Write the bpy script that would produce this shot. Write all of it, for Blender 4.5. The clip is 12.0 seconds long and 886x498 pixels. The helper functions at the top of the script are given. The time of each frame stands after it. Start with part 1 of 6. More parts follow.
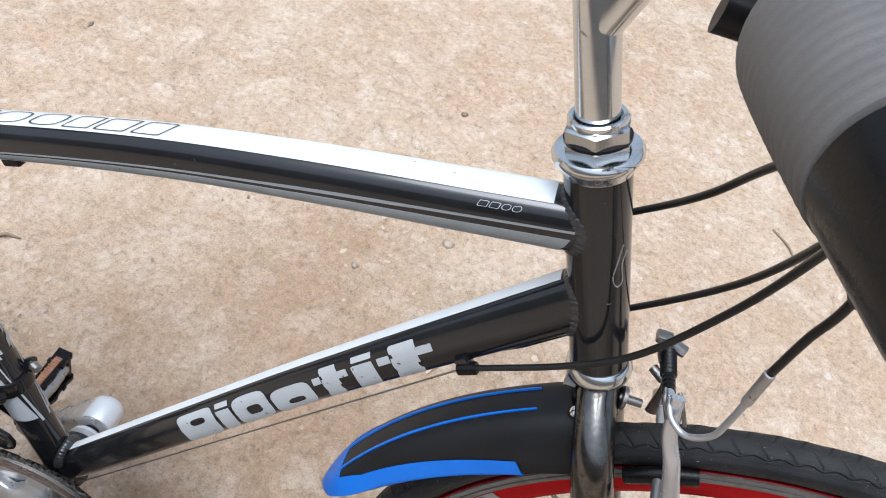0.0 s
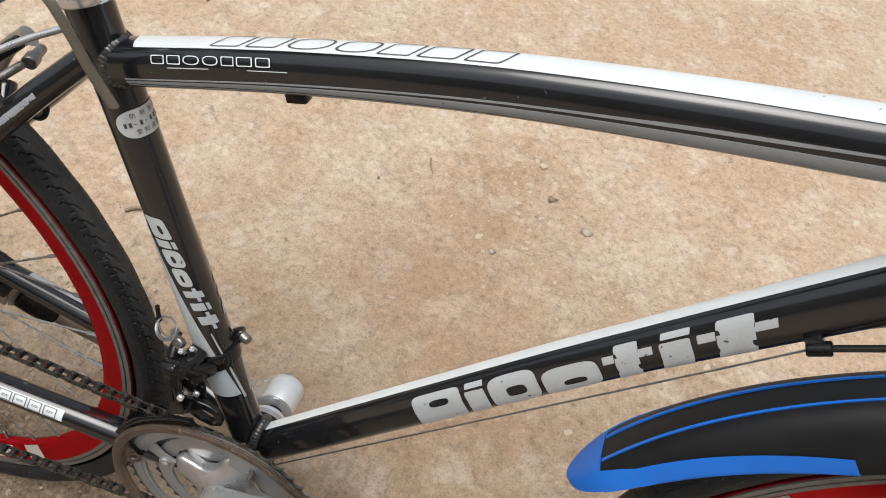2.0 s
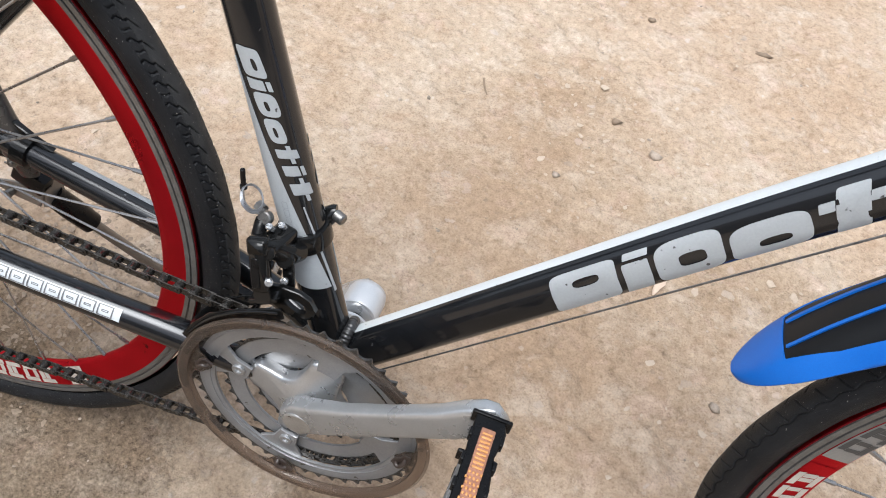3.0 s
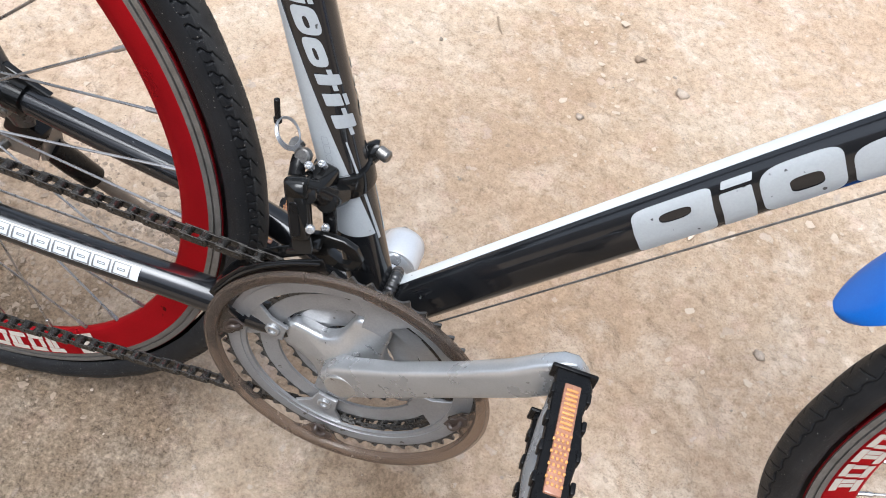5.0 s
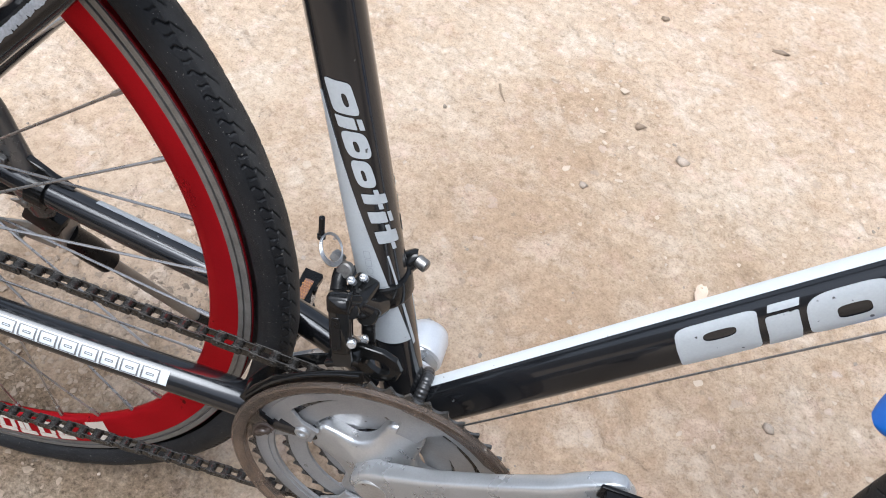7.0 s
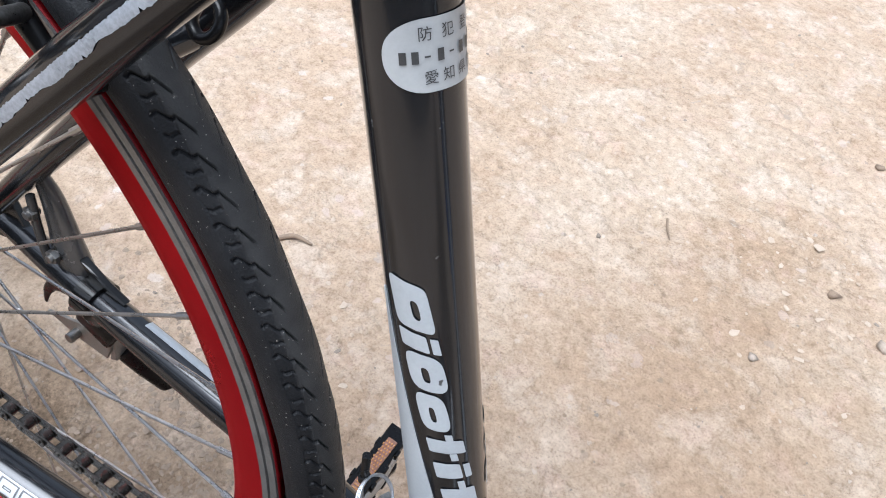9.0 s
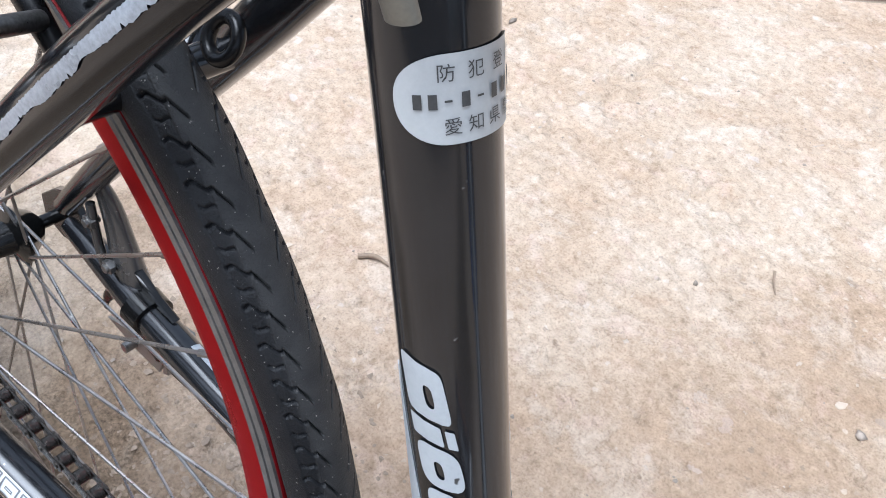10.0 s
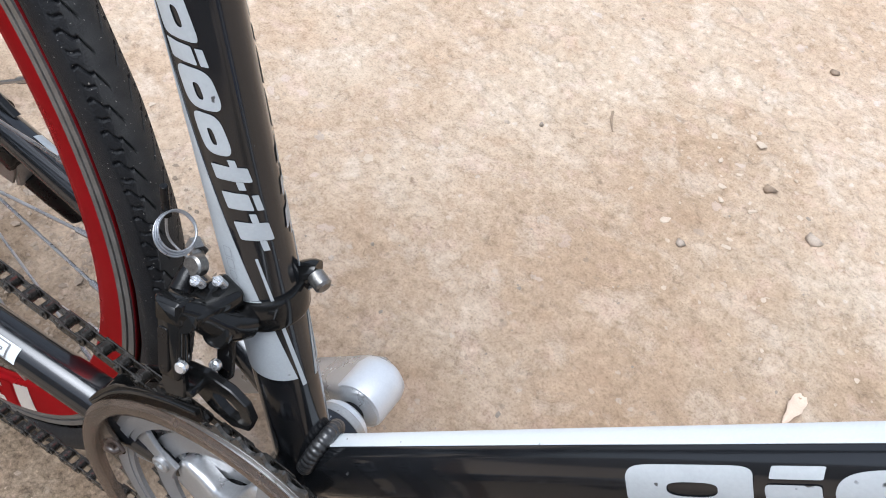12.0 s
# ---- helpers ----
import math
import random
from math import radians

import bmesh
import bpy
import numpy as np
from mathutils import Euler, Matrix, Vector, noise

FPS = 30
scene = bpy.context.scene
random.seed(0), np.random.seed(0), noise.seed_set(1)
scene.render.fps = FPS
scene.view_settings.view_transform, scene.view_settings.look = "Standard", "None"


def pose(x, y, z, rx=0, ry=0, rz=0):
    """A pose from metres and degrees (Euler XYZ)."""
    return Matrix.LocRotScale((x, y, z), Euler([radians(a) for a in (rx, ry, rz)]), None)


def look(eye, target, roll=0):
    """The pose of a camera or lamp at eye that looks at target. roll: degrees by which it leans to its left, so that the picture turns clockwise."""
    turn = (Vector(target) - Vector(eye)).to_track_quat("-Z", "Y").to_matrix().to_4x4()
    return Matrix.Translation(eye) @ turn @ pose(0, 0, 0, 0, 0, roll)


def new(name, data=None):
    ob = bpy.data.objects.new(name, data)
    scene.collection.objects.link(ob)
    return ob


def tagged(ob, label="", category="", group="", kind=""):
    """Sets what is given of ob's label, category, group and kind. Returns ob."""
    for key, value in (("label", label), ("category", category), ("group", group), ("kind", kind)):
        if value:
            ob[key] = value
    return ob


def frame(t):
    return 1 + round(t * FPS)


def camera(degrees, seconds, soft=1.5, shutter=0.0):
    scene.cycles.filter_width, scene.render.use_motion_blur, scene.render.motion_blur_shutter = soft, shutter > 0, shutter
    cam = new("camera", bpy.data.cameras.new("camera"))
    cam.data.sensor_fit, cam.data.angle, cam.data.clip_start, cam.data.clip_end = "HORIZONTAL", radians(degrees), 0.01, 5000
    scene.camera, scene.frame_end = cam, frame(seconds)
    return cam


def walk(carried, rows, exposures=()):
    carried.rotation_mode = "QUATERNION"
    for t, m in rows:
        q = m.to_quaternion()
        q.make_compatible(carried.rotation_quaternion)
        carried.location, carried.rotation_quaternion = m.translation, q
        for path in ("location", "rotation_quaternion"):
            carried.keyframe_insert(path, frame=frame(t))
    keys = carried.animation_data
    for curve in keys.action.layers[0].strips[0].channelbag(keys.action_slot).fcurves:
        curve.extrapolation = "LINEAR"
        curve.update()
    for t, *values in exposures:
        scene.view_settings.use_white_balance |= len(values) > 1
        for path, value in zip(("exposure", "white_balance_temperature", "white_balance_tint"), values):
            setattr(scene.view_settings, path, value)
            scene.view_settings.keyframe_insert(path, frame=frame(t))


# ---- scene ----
cam = camera(59.54, 12.0, soft=1.0)
PATH = [
    (0, (0.7799, -0.1779, 1.1010), (0.7158, 0.4450, 0.3212), 13.91),
    (0.5, (0.7100, -0.1913, 1.0986), (0.6514, 0.4389, 0.3243), 14.00),
    (1, (0.6405, -0.2008, 1.0875), (0.5721, 0.4286, 0.3135), 13.73),
    (1.5, (0.6093, -0.2036, 1.0725), (0.5219, 0.4190, 0.2948), 13.08),
    (1.6, (0.6085, -0.2031, 1.0588), (0.5174, 0.4178, 0.2802), 13.05),
    (2, (0.6126, -0.2117, 1.0055), (0.5079, 0.3999, 0.2213), 12.57),
    (2.5, (0.5797, -0.2306, 0.9219), (0.4756, 0.3722, 0.1308), 12.78),
    (3, (0.5417, -0.2404, 0.8649), (0.4499, 0.3497, 0.0628), 13.11),
    (3.5, (0.5269, -0.2457, 0.8382), (0.4542, 0.3326, 0.0256), 13.73),
    (3.7, (0.5247, -0.2459, 0.8216), (0.4584, 0.3289, 0.0060), 13.76),
    (5.3, (0.4922, -0.2259, 0.8021), (0.4292, 0.3285, -0.0278), 13.12),
    (5.5, (0.4882, -0.2249, 0.8075), (0.4251, 0.3314, -0.0211), 13.06),
    (6, (0.4827, -0.2185, 0.8055), (0.4233, 0.3443, -0.0189), 13.19),
    (6.5, (0.4754, -0.2123, 0.8051), (0.4220, 0.3633, -0.0109), 13.68),
    (7, (0.4485, -0.2033, 0.8232), (0.3968, 0.3941, 0.0228), 14.45),
    (7.5, (0.4151, -0.1772, 0.8510), (0.3491, 0.4411, 0.0678), 14.92),
    (7.7, (0.4066, -0.1696, 0.8610), (0.3255, 0.4537, 0.0833), 14.78),
    (9.3, (0.4238, -0.0328, 0.7317), (0.1143, 0.5438, -0.0244), 7.83),
    (9.5, (0.4222, -0.0200, 0.7278), (0.0841, 0.5405, -0.0282), 6.85),
    (10, (0.4192, -0.0141, 0.7317), (0.0423, 0.5202, -0.0249), 5.65),
    (10.5, (0.4217, -0.0157, 0.7237), (0.0391, 0.5070, -0.0382), 5.75),
    (11, (0.4470, -0.0213, 0.6675), (0.0957, 0.5012, -0.1095), 7.21),
    (11.5, (0.4730, -0.0500, 0.6700), (0.1799, 0.4840, -0.1231), 9.77),
    (12, (0.5373, -0.0747, 0.7255), (0.3036, 0.4700, -0.0799), 11.70),
]
EXPOSURES = [
    (0.0, 0.83, 5700, 8), (0.5, 0.76, 5780, 8), (1.5, 0.58, 6080, 8), (2.2, 0.63, 6500, 8), (2.6, 0.78, 6280, 8), (3.0, 0.86, 5980, 8), (3.5, 0.96, 5850, 8), (5.5, 1.11, 5820, 8), (7.7, 1.02, 5680, 8), (9.5, 1.10, 5480, 8), (11.0, 1.18, 5260, 8), (12.0, 1.0, 5680, 8),
]
walk(cam, [(t, look(eye, target, roll)) for t, eye, target, roll in PATH], EXPOSURES)

# ---- world and sun: a bright, overcast day ----
world = bpy.data.worlds.new("world")
scene.world = world
world.use_nodes = True
wn = world.node_tree
wn.nodes.clear()
sky = wn.nodes.new("ShaderNodeTexSky")
sky.sky_type, sky.sun_disc = "NISHITA", False
sky.sun_elevation, sky.sun_rotation = radians(74), radians(205)
sky.air_density, sky.dust_density, sky.ozone_density = 1.0, 6.0, 1.0
back = wn.nodes.new("ShaderNodeBackground")
back.inputs["Strength"].default_value = 0.13
wout = wn.nodes.new("ShaderNodeOutputWorld")
cloud = wn.nodes.new("ShaderNodeHueSaturation")
cloud.inputs["Saturation"].default_value = 0.35
wn.links.new(sky.outputs[0], cloud.inputs["Color"])
wn.links.new(cloud.outputs[0], back.inputs[0])
wn.links.new(back.outputs[0], wout.inputs[0])

sun = new("sun", bpy.data.lights.new("sun", "SUN"))
sun.data.energy, sun.data.angle, sun.data.color = 1.5, radians(40), (1.0, 0.96, 0.9)
sun.matrix_world = look((0, 0, 5), (0.5, 1.1, 0))


# ---- materials ----
def principled(name):
    m = bpy.data.materials.new(name)
    m.use_nodes = True
    nt = m.node_tree
    return m, nt, nt.nodes["Principled BSDF"]


def node(nt, kind, **values):
    n = nt.nodes.new(kind)
    for key, value in values.items():
        n.inputs[key].default_value = value
    return n


def ramp(nt, fac, stops):
    r = nt.nodes.new("ShaderNodeValToRGB")
    while len(r.color_ramp.elements) < len(stops):
        r.color_ramp.elements.new(0.5)
    for e, (p, c) in zip(r.color_ramp.elements, stops):
        e.position, e.color = p, (*c, 1) if len(c) == 3 else (c[0], c[0], c[0], 1)
    nt.links.new(fac, r.inputs[0])
    return r.outputs[0]


def mix(nt, fac, a, b, blend="MIX"):
    n = nt.nodes.new("ShaderNodeMix")
    n.data_type, n.blend_type = "RGBA", blend
    for value, k in ((fac, 0), (a, 6), (b, 7)):
        if isinstance(value, bpy.types.NodeSocket):
            nt.links.new(value, n.inputs[k])
        elif k == 0:
            n.inputs[0].default_value = value
        else:
            n.inputs[k].default_value = (*value, 1)
    return n.outputs[2]


def coords(nt):
    return nt.nodes.new("ShaderNodeTexCoord").outputs["Object"]


def noise_tex(nt, scale, detail=4.0, rough=0.6, vector=None):
    n = node(nt, "ShaderNodeTexNoise", Scale=scale, Detail=detail, Roughness=rough)
    nt.links.new(vector or coords(nt), n.inputs["Vector"])
    return n.outputs["Fac"]


def surface(name, dark, light, rough=(0.3, 0.45), metal=0.0, scale=60.0, bump=0.03, fine=900.0, coat=0.0, specks=None, spec=0.5):
    """Two colours mixed at two scales, uneven gloss, fine relief and, if asked, small chips of another colour."""
    m, nt, b = principled(name)
    big, small = noise_tex(nt, scale), noise_tex(nt, fine, 3.0)
    both = nt.nodes.new("ShaderNodeMath")
    both.operation = "MULTIPLY_ADD"
    nt.links.new(small, both.inputs[0])
    both.inputs[1].default_value = 0.45
    half = nt.nodes.new("ShaderNodeMath")
    half.operation = "MULTIPLY"
    half.inputs[1].default_value = 0.55
    nt.links.new(big, half.inputs[0])
    nt.links.new(half.outputs[0], both.inputs[2])
    col = ramp(nt, both.outputs[0], [(0.3, dark), (0.7, light)])
    if specks:
        chips = ramp(nt, noise_tex(nt, specks[1], 2.0), [(specks[2], (0.0,)), (specks[2] + 0.03, (1.0,))])
        col = mix(nt, chips, col, specks[0])
    nt.links.new(col, b.inputs["Base Color"])
    nt.links.new(ramp(nt, big, [(0.3, (rough[0],)), (0.7, (rough[1],))]), b.inputs["Roughness"])
    b.inputs["Metallic"].default_value = metal
    b.inputs["Specular IOR Level"].default_value = spec
    b.inputs["Coat Weight"].default_value = coat
    b.inputs["Coat Roughness"].default_value = 0.08
    if bump:
        bn = node(nt, "ShaderNodeBump", Strength=bump, Distance=0.001)
        nt.links.new(small, bn.inputs["Height"])
        nt.links.new(bn.outputs[0], b.inputs["Normal"])
    return m


PAINT = surface("charcoal_paint", (0.010, 0.0110, 0.0130), (0.018, 0.0190, 0.0218), (0.14, 0.24), 0.5, 25, 0.012, 1500, 0.5, ((0.20, 0.20, 0.20), 160, 0.74), 0.4)
WELD = surface("painted_weld", (0.022, 0.0222, 0.0235), (0.040, 0.0398, 0.041), (0.25, 0.4), 0.3, 80, 0.1, 700, 0.3)
WHITE = surface("white_decal", (0.47, 0.50, 0.52), (0.54, 0.57, 0.59), (0.3, 0.42), 0, 30, 0.01, 900, 0.2, ((0.1, 0.1, 0.1), 190, 0.745))
GREY_DECAL = surface("mid_grey_decal", (0.17, 0.182, 0.187), (0.23, 0.242, 0.247), (0.3, 0.45), 0.0, 40, 0.01, 900, 0.2, ((0.03, 0.03, 0.03), 150, 0.75))
SILVER_DECAL = surface("pale_grey_decal", (0.29, 0.31, 0.325), (0.37, 0.39, 0.405), (0.35, 0.5), 0.0, 40, 0.01, 900, 0.1, ((0.2, 0.2, 0.2), 120, 0.76))
CHIPPED = surface("chipped_white_decal", (0.31, 0.33, 0.345), (0.38, 0.40, 0.415), (0.32, 0.5), 0.0, 35, 0.02, 600, 0.1, ((0.04, 0.04, 0.04), 130, 0.69))
DARK_PRINT = surface("dark_print", (0.03, 0.03, 0.03), (0.06, 0.06, 0.06), (0.35, 0.5), 0, 60, 0)
VINYL = surface("aged_sticker_vinyl", (0.36, 0.37, 0.37), (0.42, 0.43, 0.43), (0.35, 0.5), 0.0, 40, 0.01, 700, 0.1)
FADED_GLEAM = surface("faded_gleam_edging", (0.13, 0.140, 0.155), (0.36, 0.380, 0.410), (0.25, 0.42), 0.0, 30, 0.01, 600, 0.2, ((0.03, 0.03, 0.03), 90, 0.70))
FAINT_PRINT = surface("faint_grey_print", (0.20, 0.205, 0.21), (0.26, 0.265, 0.27), (0.4, 0.5), 0, 60, 0)
OUTLINE_PRINT = surface("grey_outline_print", (0.085, 0.085, 0.09), (0.13, 0.13, 0.135), (0.4, 0.5), 0, 60, 0)
CHROME = surface("chrome", (0.55, 0.575, 0.59), (0.66, 0.68, 0.69), (0.12, 0.22), 1.0, 30, 0.01, 400, 0, ((0.25, 0.23, 0.2), 260, 0.73))
CHROME_DULL = surface("smoked_chrome", (0.07, 0.07, 0.068), (0.17, 0.167, 0.16), (0.12, 0.3), 1.0, 45, 0.03, 300, 0, ((0.08, 0.07, 0.06), 90, 0.66))
ALLOY = surface("satin_silver_alloy", (0.36, 0.37, 0.38), (0.47, 0.48, 0.49), (0.22, 0.36), 0.68, 40, 0.03, 800, 0, ((0.28, 0.27, 0.26), 180, 0.73))
CHAINRING = surface("grey_chainring_alloy", (0.24, 0.242, 0.248), (0.34, 0.342, 0.348), (0.28, 0.42), 0.6, 50, 0.03, 700, 0, ((0.10, 0.09, 0.08), 120, 0.70))
FORGED = surface("grey_forged_alloy", (0.34, 0.345, 0.352), (0.45, 0.455, 0.462), (0.24, 0.36), 0.75, 40, 0.02, 700, 0, ((0.16, 0.15, 0.14), 130, 0.72))
PALE_ALLOY = surface("pale_satin_alloy", (0.56, 0.57, 0.59), (0.66, 0.67, 0.69), (0.38, 0.5), 0.4, 40, 0.02, 700)
ALLOY_DULL = surface("dull_alloy", (0.34, 0.33, 0.32), (0.50, 0.49, 0.47), (0.35, 0.55), 0.85, 60, 0.06, 700, 0, ((0.15, 0.13, 0.11), 150, 0.68))
GRIMY = surface("grimy_alloy", (0.13, 0.125, 0.118), (0.27, 0.262, 0.25), (0.3, 0.5), 0.75, 55, 0.08, 600, 0, ((0.07, 0.065, 0.06), 130, 0.64))
STEEL = surface("worn_steel", (0.13, 0.125, 0.12), (0.30, 0.29, 0.275), (0.25, 0.45), 0.9, 150, 0.06, 900)
POLISHED = surface("polished_alloy", (0.46, 0.47, 0.485), (0.58, 0.59, 0.60), (0.18, 0.30), 0.75, 40, 0.02, 700, 0, ((0.2, 0.19, 0.18), 150, 0.72))
STAND_GREY = surface("grey_stand_enamel", (0.055, 0.055, 0.056), (0.095, 0.095, 0.096), (0.16, 0.30), 0.6, 40, 0.02, 700, 0.2, ((0.3, 0.3, 0.3), 120, 0.74))
BROWN_STEEL = surface("dull_brown_steel", (0.17, 0.150, 0.130), (0.27, 0.245, 0.215), (0.32, 0.48), 0.5, 60, 0.06, 700)
SPOKE = surface("steel_spoke", (0.26, 0.25, 0.245), (0.42, 0.41, 0.40), (0.22, 0.36), 0.95, 80, 0.0)
BLACK = surface("black_plastic", (0.002, 0.002, 0.0022), (0.006, 0.006, 0.0065), (0.2, 0.36), 0, 70, 0.05, 1200, 0, None, 0.2)
BLACK_GLOSS = surface("black_enamel", (0.004, 0.004, 0.004), (0.008, 0.008, 0.008), (0.06, 0.16), 0, 60, 0.02, 700, 0.0, ((0.12, 0.11, 0.1), 120, 0.76), 0.3)
MUDGUARD = surface("matt_black_plastic", (0.005, 0.0054, 0.0064), (0.009, 0.0096, 0.0108), (0.42, 0.55), 0, 25, 0.06, 1600, 0.0, None, 0.22)
BLUE = surface("blue_plastic", (0.003, 0.088, 0.40), (0.005, 0.122, 0.49), (0.36, 0.5), 0, 30, 0.04, 1200)
RUBBER = surface("grip_rubber", (0.075, 0.072, 0.070), (0.115, 0.110, 0.106), (0.5, 0.7), 0, 90, 0.2, 1500)
CABLE = surface("black_cable_housing", (0.006, 0.006, 0.006), (0.014, 0.014, 0.014), (0.3, 0.45), 0, 80, 0.05, 900, 0, None, 0.3)
WIRE = surface("steel_wire", (0.26, 0.265, 0.28), (0.46, 0.47, 0.49), (0.25, 0.4), 0.9, 300, 0.2, 2500)
RED = surface("red_anodised", (0.33, 0.009, 0.015), (0.47, 0.014, 0.023), (0.26, 0.38), 0.75, 14, 0.015, 900, 0.0, ((0.1, 0.01, 0.01), 70, 0.72), 0.25)
RED.node_tree.nodes["Principled BSDF"].inputs["Specular Tint"].default_value = (1.0, 0.10, 0.10, 1.0)
DARK_RED = surface("dark_red_lip", (0.10, 0.003, 0.005), (0.17, 0.005, 0.008), (0.35, 0.5), 0.3, 30, 0.02, 900, 0, None, 0.2)
TRACK = surface("machined_brake_track", (0.13, 0.127, 0.123), (0.24, 0.235, 0.23), (0.35, 0.5), 0.7, 120, 0.06, 900)
TOOTH = surface("oily_tooth_steel", (0.05, 0.048, 0.046), (0.13, 0.127, 0.122), (0.2, 0.4), 0.7, 200, 0.06, 900)
CHAINMAT = surface("oily_chain_steel", (0.016, 0.0145, 0.013), (0.075, 0.069, 0.062), (0.14, 0.34), 0.7, 260, 0.1, 1200)
AMBER = surface("amber_reflector", (0.44, 0.20, 0.055), (0.58, 0.28, 0.09), (0.15, 0.3), 0, 120, 0.3, 800, 0.5)
AMBER_DULL = surface("amber_reflector_base", (0.22, 0.10, 0.06), (0.32, 0.15, 0.09), (0.2, 0.35), 0, 120, 0.2, 700, 0.5)
LEVER = surface("olive_grey_lever", (0.13, 0.125, 0.105), (0.19, 0.18, 0.15), (0.35, 0.5), 0.4, 50, 0.03)
BRASS = surface("brass_ferrule", (0.35, 0.27, 0.12), (0.5, 0.4, 0.2), (0.25, 0.4), 0.9, 100, 0.03)


def tyre_material(centre, dust):
    """Black rubber, worn grey and dusty on the crown, where it rolls."""
    m, nt, b = principled("tyre_rubber")
    big, small = noise_tex(nt, 28), noise_tex(nt, 1300, 3)
    col = mix(nt, ramp(nt, big, [(0.35, (0.0,)), (0.7, (1.0,))]), (0.008, 0.0085, 0.0098), (0.015, 0.0155, 0.0170))
    away = nt.nodes.new("ShaderNodeVectorMath")
    away.operation = "SUBTRACT"
    nt.links.new(coords(nt), away.inputs[0])
    away.inputs[1].default_value = tuple(centre)
    plane = nt.nodes.new("ShaderNodeVectorMath")
    plane.operation = "MULTIPLY"
    nt.links.new(away.outputs[0], plane.inputs[0])
    plane.inputs[1].default_value = (1, 0, 1)
    radius = nt.nodes.new("ShaderNodeVectorMath")
    radius.operation = "LENGTH"
    nt.links.new(plane.outputs[0], radius.inputs[0])
    crown = nt.nodes.new("ShaderNodeMapRange")
    nt.links.new(radius.outputs["Value"], crown.inputs[0])
    crown.inputs["From Min"].default_value, crown.inputs["From Max"].default_value = 0.3357, 0.3380
    worn = nt.nodes.new("ShaderNodeMath")
    worn.operation = "MULTIPLY"
    nt.links.new(crown.outputs[0], worn.inputs[0])
    nt.links.new(ramp(nt, noise_tex(nt, 90, 4), [(0.3, (0.45,)), (0.6, (1.0,))]), worn.inputs[1])
    col = mix(nt, worn.outputs[0], col, (dust, dust, dust))
    # pale road dust caught as grains
    grains = ramp(nt, noise_tex(nt, 640, 2.0), [(0.70, (0.0,)), (0.74, (1.0,))])
    col = mix(nt, grains, col, (0.30, 0.28, 0.25))
    nt.links.new(col, b.inputs["Base Color"])
    b.inputs["Roughness"].default_value = 0.5
    b.inputs["Specular IOR Level"].default_value = 0.18
    bn = node(nt, "ShaderNodeBump", Strength=0.5, Distance=0.0010)
    nt.links.new(small, bn.inputs["Height"])
    nt.links.new(bn.outputs[0], b.inputs["Normal"])
    return m


def smoked_plastic():
    m, nt, b = principled("smoked_clear_plastic")
    b.inputs["Base Color"].default_value = (0.37, 0.30, 0.25, 1)
    b.inputs["Transmission Weight"].default_value = 0.92
    b.inputs["IOR"].default_value = 1.3
    scratch = noise_tex(nt, 45, 6, 0.7)
    nt.links.new(ramp(nt, scratch, [(0.3, (0.08,)), (0.7, (0.3,))]), b.inputs["Roughness"])
    return m


SMOKED = smoked_plastic()
DARK_SMOKED = surface("dark_smoked_plastic", (0.022, 0.015, 0.012), (0.045, 0.032, 0.026), (0.25, 0.42), 0, 60, 0.02, 700)


